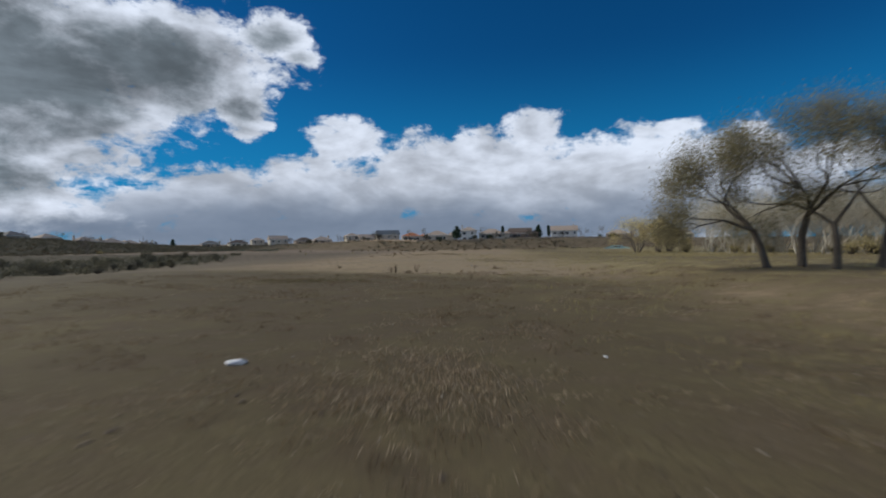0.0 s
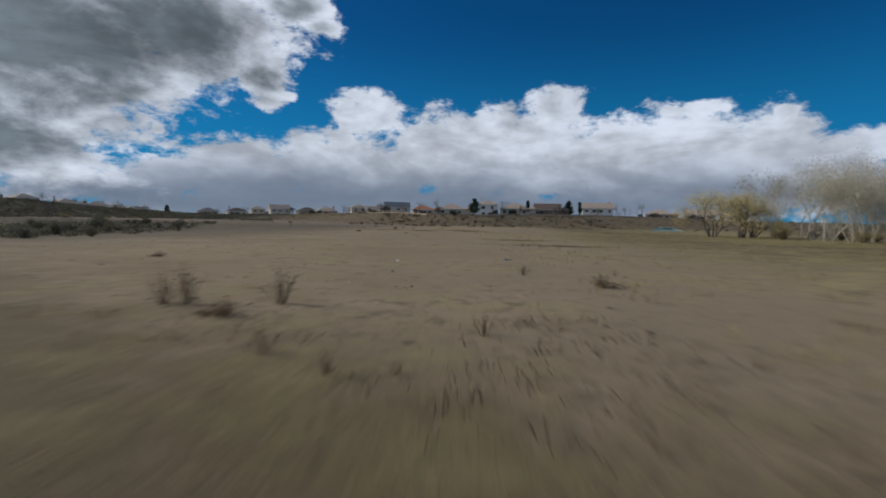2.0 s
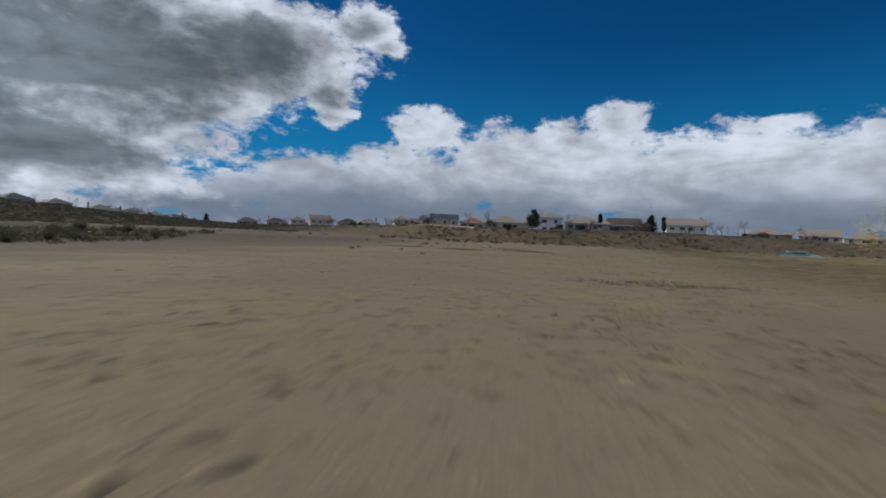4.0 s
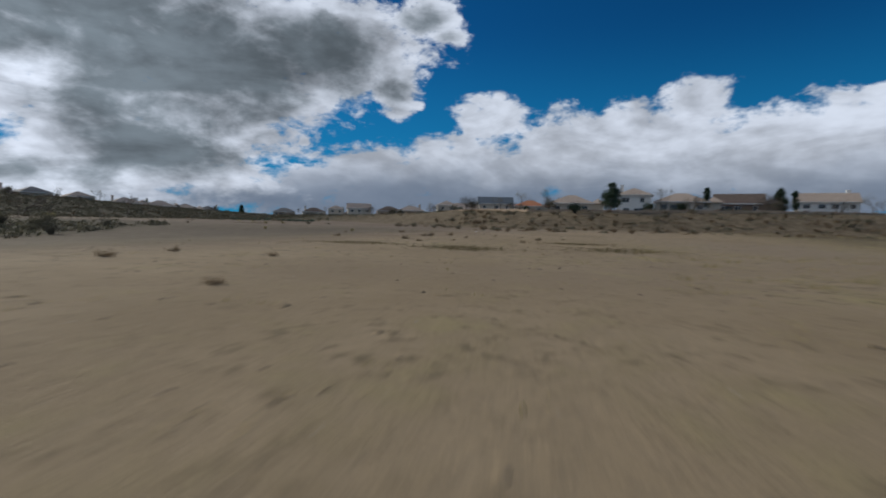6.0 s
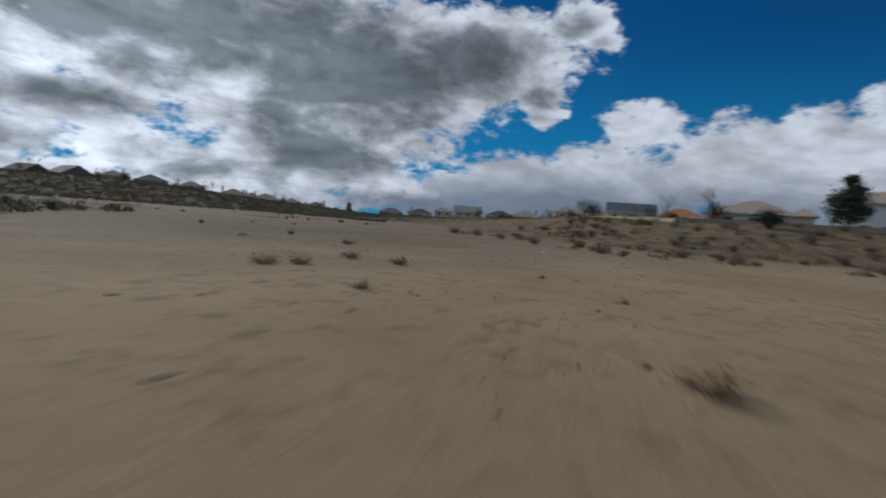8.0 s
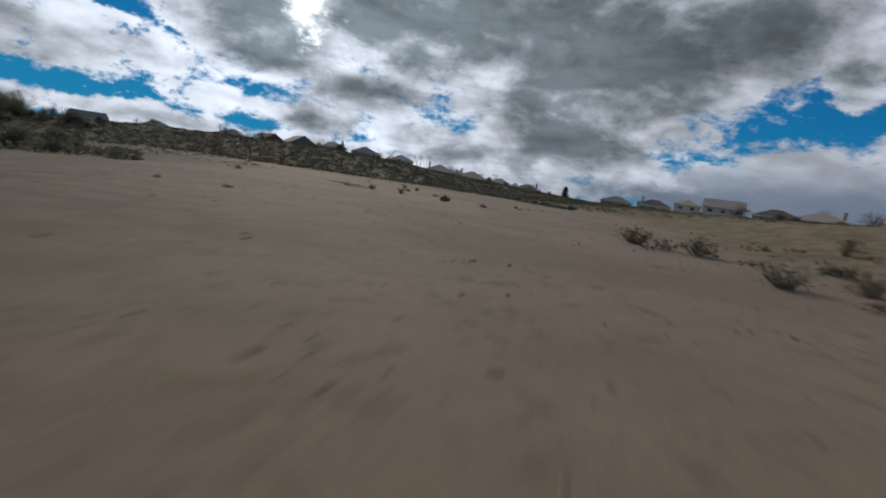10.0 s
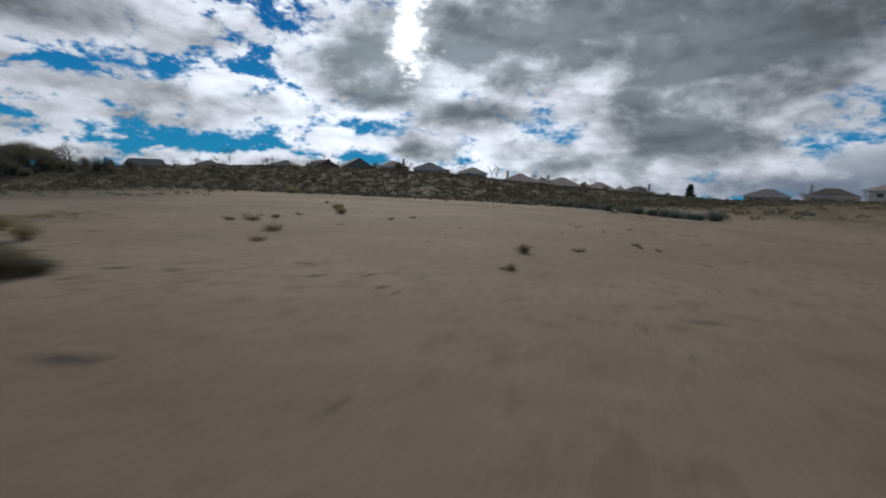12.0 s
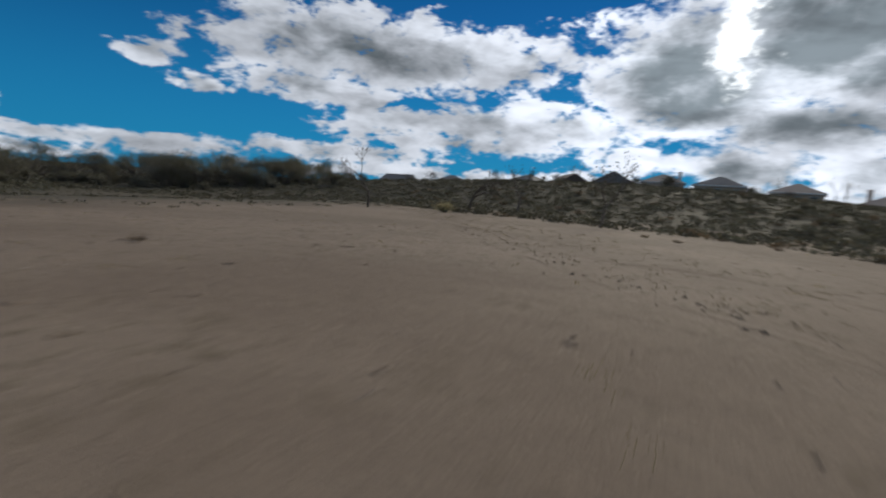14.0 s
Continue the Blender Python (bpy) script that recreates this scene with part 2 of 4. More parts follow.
    col = N.mix(m("MULTIPLY", N.step(smudge, 0.52, 0.64), N.step(big, 0.36, 0.60, 0.22, 0.68)), col, (0.115, 0.090, 0.055))
    # darker grey under thin sage towards the west, dark olive under the low scrubland
    thin = m("MULTIPLY", N.step(m("MULTIPLY_ADD", big, 22.0, x), -68.0, -92.0), N.step(m("MULTIPLY_ADD", big, 16.0, y), 222.0, 204.0))
    col = N.mix(m("MULTIPLY", thin, 0.8), col, N.mix(N.step(mid, 0.42, 0.6), (0.052, 0.047, 0.031), (0.092, 0.079, 0.056)))
    low = m("MULTIPLY", N.step(m("ADD", m("MULTIPLY_ADD", y, 0.10, x), m("MULTIPLY", big, 12.0)), -50.0, -66.0),
            N.step(m("ADD", m("MULTIPLY_ADD", x, -1.127, y), m("MULTIPLY", big, 16.0)), 340.0, 324.0))
    low = m("MULTIPLY", low, N.step(m("MULTIPLY_ADD", big, 10.0, y), 202.0, 190.0))
    col = N.mix(m("MULTIPLY", low, 0.9), col, N.mix(N.step(mid, 0.4, 0.62), (0.040, 0.038, 0.022), (0.088, 0.076, 0.046)))
    # banks and what lies beyond them
    up = N.step(m("SUBTRACT", z, N.step(y, 25.0, 130.0, 0.0, -1.5)), 0.18, 0.6)
    scrub = N.mix(N.step(mid, 0.4, 0.62), (0.125, 0.098, 0.060), (0.205, 0.160, 0.104))
    # western hill: scrub soil made near-black to stand in for its shade
    hill_shade = N.step(x, -60.0, -130.0)
    scrub = N.mix(m("MULTIPLY", hill_shade, 0.95), scrub, N.mix(N.step(mid, 0.42, 0.6), (0.034, 0.032, 0.020), (0.068, 0.060, 0.039)))
    up = m("MULTIPLY", up, N.step(m("MULTIPLY_ADD", N.step(x, -60.0, -130.0), 300.0, y), 150.0, 175.0))
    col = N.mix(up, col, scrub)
    # crumbs, pebbles and pale dust
    col = N.mix(m("MULTIPLY", N.step(grit, 0.56, 0.74), 0.45), col, (0.105, 0.078, 0.055))
    col = N.mix(m("MULTIPLY", N.step(grit, 0.42, 0.26), m("MULTIPLY_ADD", up, -0.28, 0.35)), col, (0.40, 0.325, 0.245))
    k = N.step(fine, 0.25, 0.75, 0.82, 1.15)
    col = N.mix(1.0, col, N.xyz(k, k, k), "MULTIPLY")
    b = N.add("ShaderNodeBsdfPrincipled")
    N.put(b.inputs["Base Color"], col)
    b.inputs["Roughness"].default_value = 0.95
    b.inputs["Specular IOR Level"].default_value = 0.15
    bp = N.add("ShaderNodeBump")
    bp.inputs["Strength"].default_value = 0.8
    bp.inputs["Distance"].default_value = 0.08
    N.put(bp.inputs["Height"], m("MULTIPLY_ADD", mid, 1.2, m("MULTIPLY", grit, 0.5)))
    N.put(b.inputs["Normal"], bp.outputs[0])
    out = N.add("ShaderNodeOutputMaterial")
    N.put(out.inputs[0], b.outputs[0])
    return mat


SOIL = ground_material()
BARK = material("grey_bark", (0.075, 0.062, 0.050), (0.16, 0.135, 0.110), 3.0, 0.9, 0.6, 18.0)
PALE_BARK = material("pale_bark", (0.33, 0.30, 0.245), (0.52, 0.48, 0.40), 3.0, 0.9, 0.5, 18.0)
DARK_TWIG = material("dark_twig", (0.055, 0.046, 0.036), (0.11, 0.092, 0.072), 3.0, 0.9, 0.3, 18.0)
DRY_STALK = material("dry_stalk", (0.13, 0.095, 0.06), (0.22, 0.165, 0.105), 3.0, 0.9, 0.3, 18.0)
LEAF_OLIVE = leaf_material("faded_olive_leaf", (0.125, 0.112, 0.058), (0.31, 0.270, 0.150))
LEAF_YELLOW = leaf_material("autumn_yellow_leaf", (0.52, 0.41, 0.13), (0.70, 0.59, 0.26))
LEAF_PINE = leaf_material("pine_needle", (0.012, 0.030, 0.014), (0.035, 0.065, 0.028))
LEAF_SAGE = leaf_material("sage_leaf", (0.088, 0.088, 0.058), (0.185, 0.172, 0.115))
LEAF_REED = leaf_material("teal_green_reed", (0.045, 0.085, 0.062), (0.10, 0.15, 0.11))
LEAF_OLIVEWEED = leaf_material("olive_weed", (0.085, 0.070, 0.028), (0.17, 0.14, 0.062))
LEAF_TWIG = leaf_material("thin_dark_twig", (0.05, 0.042, 0.033), (0.10, 0.085, 0.066))
LEAF_HILL = leaf_material("dull_olive_scrub", (0.056, 0.054, 0.033), (0.118, 0.106, 0.068))
LEAF_GROVE = leaf_material("grey_straw_twig", (0.42, 0.39, 0.30), (0.62, 0.58, 0.47))
LEAF_DRY = leaf_material("dry_weed", (0.10, 0.068, 0.038), (0.24, 0.175, 0.100))
LEAF_STRAW = leaf_material("straw_grass", (0.25, 0.21, 0.09), (0.42, 0.355, 0.17))
LEAF_LITTER = leaf_material("pale_leaf_litter", (0.19, 0.135, 0.075), (0.46, 0.37, 0.25))
LEAF_THICKET = leaf_material("thicket_leaf", (0.092, 0.089, 0.056), (0.180, 0.164, 0.108))
STUCCO = {"cream": material("cream_stucco", (0.50, 0.45, 0.37), (0.60, 0.54, 0.45), 0.4, 0.9, 0.2, 12.0),
          "white": material("white_stucco", (0.70, 0.70, 0.67), (0.80, 0.79, 0.75), 0.4, 0.9, 0.2, 12.0),
          "tan": material("tan_stucco", (0.36, 0.285, 0.21), (0.45, 0.365, 0.275), 0.4, 0.9, 0.2, 12.0),
          "pink": material("pinkish_stucco", (0.46, 0.375, 0.32), (0.56, 0.46, 0.39), 0.4, 0.9, 0.2, 12.0),
          "brown": material("brown_stucco", (0.19, 0.135, 0.10), (0.26, 0.19, 0.14), 0.4, 0.9, 0.2, 12.0)}
ROOFING = {"tan": material("tan_roof_tile", (0.32, 0.255, 0.205), (0.43, 0.35, 0.285), 1.2, 0.9, 0.5, 9.0),
           "grey": material("grey_roof_shingle", (0.13, 0.125, 0.12), (0.21, 0.20, 0.19), 1.2, 0.9, 0.5, 9.0),
           "slate": material("blue_grey_roof_shingle", (0.075, 0.095, 0.12), (0.12, 0.145, 0.17), 1.2, 0.9, 0.5, 9.0),
           "orange": material("orange_roof_tile", (0.36, 0.135, 0.06), (0.46, 0.195, 0.095), 1.2, 0.9, 0.5, 9.0),
           "brown": material("brown_roof_shingle", (0.085, 0.062, 0.05), (0.14, 0.105, 0.085), 1.2, 0.9, 0.5, 9.0)}
GLASS = material("dark_window_glass", (0.03, 0.035, 0.04), (0.05, 0.055, 0.06), 1.0, 0.15, 0.0, 5.0)
TRIM = material("white_trim", (0.66, 0.65, 0.62), (0.76, 0.75, 0.72), 2.0, 0.6, 0.1, 12.0)
BLOCK = material("tan_block", (0.34, 0.26, 0.185), (0.44, 0.345, 0.255), 1.5, 0.95, 0.5, 14.0, spread=0.08)
TEAL = material("faded_teal_sheet", (0.22, 0.36, 0.36), (0.42, 0.55, 0.54), 1.5, 0.6, 0.3, 9.0)
STONE = material("pale_stone", (0.20, 0.165, 0.125), (0.33, 0.28, 0.22), 4.0, 0.95, 0.5, 25.0, spread=0.3)
PAPER = material("white_litter", (0.62, 0.62, 0.62), (0.80, 0.80, 0.79), 6.0, 0.7, 0.3, 20.0)
BLUEBAG = material("blue_plastic", (0.03, 0.10, 0.19), (0.06, 0.17, 0.28), 6.0, 0.4, 0.2, 20.0)
DARKCLOD = material("dark_clod", (0.105, 0.080, 0.056), (0.175, 0.135, 0.098), 6.0, 0.95, 0.5, 20.0)

# ---------------------------------------------------------------- mesh helpers


def part(name, bm, mat, parent=None, label=""):
    """Links a bmesh as one mesh object under a thing or a part."""
    me = bpy.data.meshes.new(name)
    bm.to_mesh(me)
    bm.free()
    me.materials.append(mat)
    ob = new(name, me)
    if parent is not None:
        ob.parent = parent
    if label:
        ob["label"] = label
    return ob


def raw_part(name, verts, faces, mat, parent=None, label="", smooth=False):
    me = bpy.data.meshes.new(name)
    me.from_pydata([tuple(v) for v in verts], [], [tuple(int(i) for i in f) for f in faces])
    me.materials.append(mat)
    if smooth:
        me.shade_smooth()
    me.update()
    ob = new(name, me)
    if parent is not None:
        ob.parent = parent
    if label:
        ob["label"] = label
    return ob


def add_box(bm, cx, cy, cz, sx, sy, sz, bevel=0.0):
    r = bmesh.ops.create_cube(bm, size=1.0, matrix=Matrix.Translation((cx, cy, cz)) @ Matrix.Diagonal((sx, sy, sz, 1)))
    if bevel:
        es = list({e for v in r["verts"] for e in v.link_edges})
        bmesh.ops.bevel(bm, geom=es, offset=bevel, segments=1, affect="EDGES")


def box(sx, sy, sz, cx=0, cy=0, cz=0, bevel=0.0):
    bm = bmesh.new()
    add_box(bm, cx, cy, cz, sx, sy, sz, bevel)
    return bm


# ---------------------------------------------------------------- terrain
LOT = np.array([(600, 235), (120, 228), (30, 212), (0, 200), (-13, 195), (-57, 229), (-80, 252), (-118, 262), (-136, 256), (-152, 241),
                (-162, 224), (-188, 195), (-185, 150), (-160, 100), (-135, 50), (-130, -150), (600, -150)], float)
CREST = np.array([(600, 330, 4), (140, 290, 4.5), (100, 275, 5), (60, 262, 5.3), (30, 246, 5.2), (8, 236, 4.7), (-12, 240, 4.4), (-35, 275, 4.8),
                  (-70, 330, 4.0), (-130, 372, 2.4), (-175, 395, 1.6), (-200, 385, 1.6), (-212, 345, 3.0), (-220, 310, 5.2), (-231, 275, 7.8),
                  (-240, 245, 8.6), (-248, 215, 8.2), (-258, 175, 6.5), (-272, 125, 5.0), (-300, 60, 4.5), (-310, -150, 4.5), (600, -150, 0)], float)


def poly_distance(px, py, poly, closed=True):
    """Distance to a polygon's outline, where on it, and whether the points lie inside."""
    n = len(poly)
    best = np.full(px.shape, 1e9)
    pos = np.zeros(px.shape)
    inside = np.zeros(px.shape, bool)
    for i in range(n):
        a, b = poly[i][:2], poly[(i + 1) % n][:2]
        d = b - a
        t = np.clip(((px - a[0]) * d[0] + (py - a[1]) * d[1]) / (d @ d), 0, 1)
        q = np.hypot(px - a[0] - t * d[0], py - a[1] - t * d[1])
        pos = np.where(q < best, i + t, pos)
        best = np.minimum(best, q)
        if a[1] != b[1]:
            inside ^= ((a[1] > py) != (b[1] > py)) & (px < d[0] * (py - a[1]) / d[1] + a[0])
    return best, pos, inside


def wavy(px, py, s, seed):
    r = np.random.RandomState(seed)
    out = np.zeros(px.shape)
    for k in range(7):
        a, ph = r.uniform(0, 2 * np.pi), r.uniform(0, 2 * np.pi)
        f = 2 * np.pi / s * r.uniform(0.6, 1.7)
        out += np.sin(px * np.cos(a) * f + py * np.sin(a) * f + ph)
    return out / 7


def smooth01(v):
    v = np.clip(v, 0, 1)
    return v * v * (3 - 2 * v)


def height(px, py):
    """The ground's height: a flat lot, banks up to the house rows, and a plain beyond."""
    px, py = np.asarray(px, float), np.asarray(py, float)
    df, _, in_lot = poly_distance(px, py, LOT)
    dc, pos, in_crest = poly_distance(px, py, CREST)
    i = np.floor(pos).astype(int) % len(CREST)
    cz = CREST[i, 2] * (1 - (pos % 1)) + CREST[(i + 1) % len(CREST), 2] * (pos % 1)
    w = np.where(in_lot, 0.0, np.where(in_crest, df / np.maximum(df + dc, 1e-6), 1.0))
    z = cz * smooth01(w * 1.02)
    z = np.where(in_crest, z, cz * np.exp(-np.maximum(dc - 60, 0) / 500))
    z = z - 2.0 * smooth01((-px - 18) / 60) * smooth01((205 - py) / 50) * np.where(in_lot, 1.0, 1 - w)
    rough = np.where(in_lot, 0.05, np.where(in_crest, 0.05 + 0.35 * np.sin(np.pi * np.clip(w, 0, 1)), 0.05))
    z = z + rough * (wavy(px, py, 9.0, 1) + 0.7 * wavy(px, py, 3.5, 2)) + 0.10 * wavy(px, py, 30.0, 3)
    z = z + 0.9 * smooth01((px - 9) / 9) * smooth01((62 - py) / 28)
    return z - 1.5 * smooth01((py - 25) / 105)


def ground_at(px, py):
    return float(height(np.array([px]), np.array([py]))[0])


def lines(lo, hi, dense_lo, dense_hi, step):
    mid = list(np.arange(dense_lo, dense_hi + 0.01, step))
    out_hi, out_lo, s = [], [], step
    v = dense_hi
    while v < hi:
        s *= 1.25
        v += s
        out_hi.append(v)
    v, s = dense_lo, step
    while v > lo:
        s *= 1.25
        v -= s
        out_lo.append(v)
    return np.array(out_lo[::-1] + mid + out_hi)


gx, gy = lines(-3500, 3500, -300, 150, 2.2), lines(-3500, 3500, -20, 400, 2.2)
GX, GY = np.meshgrid(gx, gy)
GZ = height(GX.ravel(), GY.ravel())
nx, ny = len(gx), len(gy)
gi = np.arange(nx * ny).reshape(ny, nx)
gf = np.stack([gi[:-1, :-1].ravel(), gi[:-1, 1:].ravel(), gi[1:, 1:].ravel(), gi[1:, :-1].ravel()], 1)
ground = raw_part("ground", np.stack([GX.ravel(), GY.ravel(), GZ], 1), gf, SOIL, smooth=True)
tagged(ground, "dry tan dirt lot with thin grass and scrubby banks", "ground", kind="structure")

# ---------------------------------------------------------------- plants


def tube(verts, faces, p, q, r0, r1, sides=5):
    d = (q - p).normalized()
    a = d.orthogonal().normalized()
    b = d.cross(a)
    base = len(verts)
    for c, r in ((p, r0), (q, r1)):
        for k in range(sides):
            t = 2 * math.pi * k / sides
            verts.append(c + a * (r * math.cos(t)) + b * (r * math.sin(t)))
    for k in range(sides):
        j = (k + 1) % sides
        faces.append((base + k, base + j, base + sides + j, base + sides + k))


def grow(rng, verts, faces, tips, p, d, length, r, depth, spread, droop, sides=6, taper=0.68):
    """One limb that bends on its way and divides at its end."""
    steps = 3 if depth > 1 else 2
    for s in range(steps):
        d = (d + Vector((rng.gauss(0, 0.13), rng.gauss(0, 0.13), rng.gauss(0, 0.09) - droop))).normalized()
        q = p + d * (length / steps)
        r1 = r * (0.87 if depth else 0.6)
        tube(verts, faces, p, q, r, r1, max(3, sides))
        p, r = q, r1
        if depth <= 1:
            tips.append((p.copy(), d.copy()))
    if depth == 0:
        return
    n = rng.choice((2, 3, 3)) if depth > 1 else 4
    for k in range(n):
        axis = Vector((rng.gauss(0, 1), rng.gauss(0, 1), rng.gauss(0, 1)))
        axis = (axis - d * axis.dot(d)).normalized()
        e = (d + axis * (spread * rng.uniform(0.6, 1.25))).normalized()
        grow(rng, verts, faces, tips, p, e, length * rng.uniform(0.62, 0.85), r * taper, depth - 1, spread, droop, sides - 1, taper)


def leaf_cards(rng, tips, count, reach, size, sag=0.0):
    """Many small pointed leaves round the ends of the twigs."""
    v, f = [], []
    for _ in range(count):
        p, d = tips[rng.randrange(len(tips))]
        c = p + Vector((rng.gauss(0, reach), rng.gauss(0, reach), rng.gauss(0, reach) - sag))
        a = Vector((rng.gauss(0, 1), rng.gauss(0, 1), rng.gauss(0, 1))).normalized()
        b = a.orthogonal().normalized()
        s = size * rng.uniform(0.6, 1.4)
        i = len(v)
        v += [c - a * s, c + b * (s * 0.45), c + a * s, c - b * (s * 0.45)]
        f.append((i, i + 1, i + 2, i + 3))
    return v, f


def tree(name, x, y, seed, tall, trunk_r, depth, spread, lean, bark, leaf=None, leaves=0, leaf_size=0.1, reach=0.35, stems=1,
         label="", category="tree", droop=0.0, first=0.32, group="", taper=0.68):
    rng = random.Random(seed)
    root = new(name)
    verts, faces, tips = [], [], []
    for s in range(stems):
        a = rng.uniform(0, 6.28)
        d = Vector((lean[0] + (0.35 * math.cos(a) if stems > 1 else 0), lean[1] + (0.35 * math.sin(a) if stems > 1 else 0), 1.0)).normalized()
        o = Vector((0.25 * math.cos(a), 0.25 * math.sin(a), 0)) if stems > 1 else Vector((0, 0, 0))
        grow(rng, verts, faces, tips, o - Vector((0, 0, 0.4)), d, tall * first, trunk_r, depth, spread, droop, 8, taper)
    top = max(v.z for v in verts)
    k = tall / top
    verts = [v * k for v in verts]
    tips = [(p * k, d) for p, d in tips]
    raw_part("trunk", verts, faces, bark, root, smooth=True)
    if leaf is not None:
        v, f = leaf_cards(rng, tips, leaves, reach, leaf_size)
        raw_part("crown", v, f, leaf, root)
    root.matrix_world = pose(x, y, ground_at(x, y))
    return tagged(root, label, category, group)


def conifer(name, x, y, seed, tall, radius, label, slim=False):
    rng = random.Random(seed)
    root = new(name)
    v, f = [], []
    tube(v, f, Vector((0, 0, -0.3)), Vector((0, 0, tall * 0.55)), tall * 0.028, tall * 0.015, 7)
    tube(v, f, Vector((0, 0, tall * 0.55)), Vector((0, 0, tall * 0.96)), tall * 0.015, 0.02, 7)
    tips = []
    for i in range(70 if not slim else 50):
        h = tall * rng.uniform(0.1, 0.97)
        w = (1 - h / tall)
        r = radius * (w ** 0.55) * rng.uniform(0.55, 1.1) if not slim else radius * min(1, w * 4) * rng.uniform(0.5, 1.0)
        a = rng.uniform(0, 6.283)
        e = Vector((math.cos(a) * r, math.sin(a) * r, h + (0.12 * r if not slim else 0.7 * r)))
        tube(v, f, Vector((0, 0, h)), e, tall * 0.006, 0.01, 4)
        for s in (0.35, 0.6, 0.8, 1.0):
            tips.append((Vector((0, 0, h)).lerp(e, s), Vector((0, 0, 1))))
    raw_part("trunk", v, f, BARK, root)
    v, f = leaf_cards(rng, tips, 5200 if not slim else 2600, tall * 0.045 if not slim else radius * 0.22, tall * 0.028)
    raw_part("crown", v, f, LEAF_PINE, root)
    root.matrix_world = pose(x, y, ground_at(x, y))
    return tagged(root, label, "tree")


def shrub(name, x, y, seed, wide, tall, leaf, label, twigs=26, leaves=500, leaf_size=0.05, category="bush", group="", stalk=None):
    rng = random.Random(seed)
    root = new(name)
    v, f, tips = [], [], []
    for i in range(twigs):
        a, s = rng.uniform(0, 6.283), rng.uniform(0.1, 1.0)
        e = Vector((math.cos(a) * wide * 0.5 * s, math.sin(a) * wide * 0.5 * s, tall * rng.uniform(0.55, 1.0) * (1 - 0.35 * s)))
        b = Vector((e.x * 0.15, e.y * 0.15, -0.05))
        mid = b.lerp(e, 0.5) + Vector((rng.gauss(0, 0.05), rng.gauss(0, 0.05), 0.08)) * wide
        tube(v, f, b, mid, 0.012 * wide + 0.003, 0.008 * wide + 0.002, 3)
        tube(v, f, mid, e, 0.008 * wide + 0.002, 0.003, 3)
        tips += [(mid, e), (e, e), (mid.lerp(e, 0.5), e)]
    tagged(raw_part("stem", v, f, stalk or DARK_TWIG, root), kind="stuff")
    if leaves:
        v, f = leaf_cards(rng, tips, leaves, wide * 0.09, leaf_size)
        for q in v:
            q.z = max(q.z, 0.0)
        raw_part("foliage", v, f, leaf, root)
    root.matrix_world = pose(x, y, ground_at(x, y), 0, 0, rng.uniform(0, 360))
    return tagged(root, label, category, group)


# three cottonwoods beside the lot
COTTON = [(18.6, 27.6, 11, 7.8, 0.21, (-0.10, 0.05), 24000), (20.6, 27.8, 12, 8.6, 0.21, (-0.03, 0.05), 26000),
          (20.6, 25.4, 13, 7.8, 0.19, (-0.06, -0.05), 20000), (23.4, 26.0, 14, 9.0, 0.23, (0.12, 0.0), 24000)]
for x, y, seed, tall, r, lean, n in COTTON:
    tree("cottonwood_tree", x, y, seed, tall, r, 5, 0.75, lean, BARK, LEAF_OLIVE, n, 0.060, 0.44,
         label="large cottonwood with faded olive-brown leaves and a forked grey trunk", group="cottonwoods beside the lot", droop=-0.01)
# yellow trees and the bare grove behind them
for x, y, seed, tall in ((58.5, 146, 21, 12.5), (63.5, 144, 22, 11.0), (69.5, 150, 23, 9.5)):
    tree("yellow_tree", x, y, seed, tall * 0.88, 0.13, 4, 0.6, (0.0, 0.0), BARK, LEAF_YELLOW, 9000, 0.11, 0.75, stems=6,
         label="autumn tree with thin yellow leaves and several pale stems", group="yellow trees at the grove", first=0.2)


# ---------------------------------------------------------------- houses


def window(parent, x, y, z, w, h, side):
    """A framed window on a wall: side is the outward direction (+1 or -1) along y, or 'l', 'r' along x."""
    bm = bmesh.new()
    along_x = side in (1, -1)
    t = 0.08
    for cx, cz, sx, sz in ((0, h / 2, w + 2 * t, t), (0, -h / 2, w + 2 * t, t), (-w / 2, 0, t, h), (w / 2, 0, t, h), (0, 0, t * 0.7, h)):
        if along_x:
            add_box(bm, x + cx, y + 0.03 * side, z + cz, sx, 0.10, sz)
        else:
            s = 1 if side == "r" else -1
            add_box(bm, x + 0.03 * s, y + cx, z + cz, 0.10, sx, sz)
    fr = part("window_frame", bm, TRIM, parent)
    bm = box(w, 0.04, h, x, y + 0.02 * side, z) if along_x else box(0.04, w, h, x + (0.02 if side == "r" else -0.02), y, z)
    part("pane", bm, GLASS, fr)


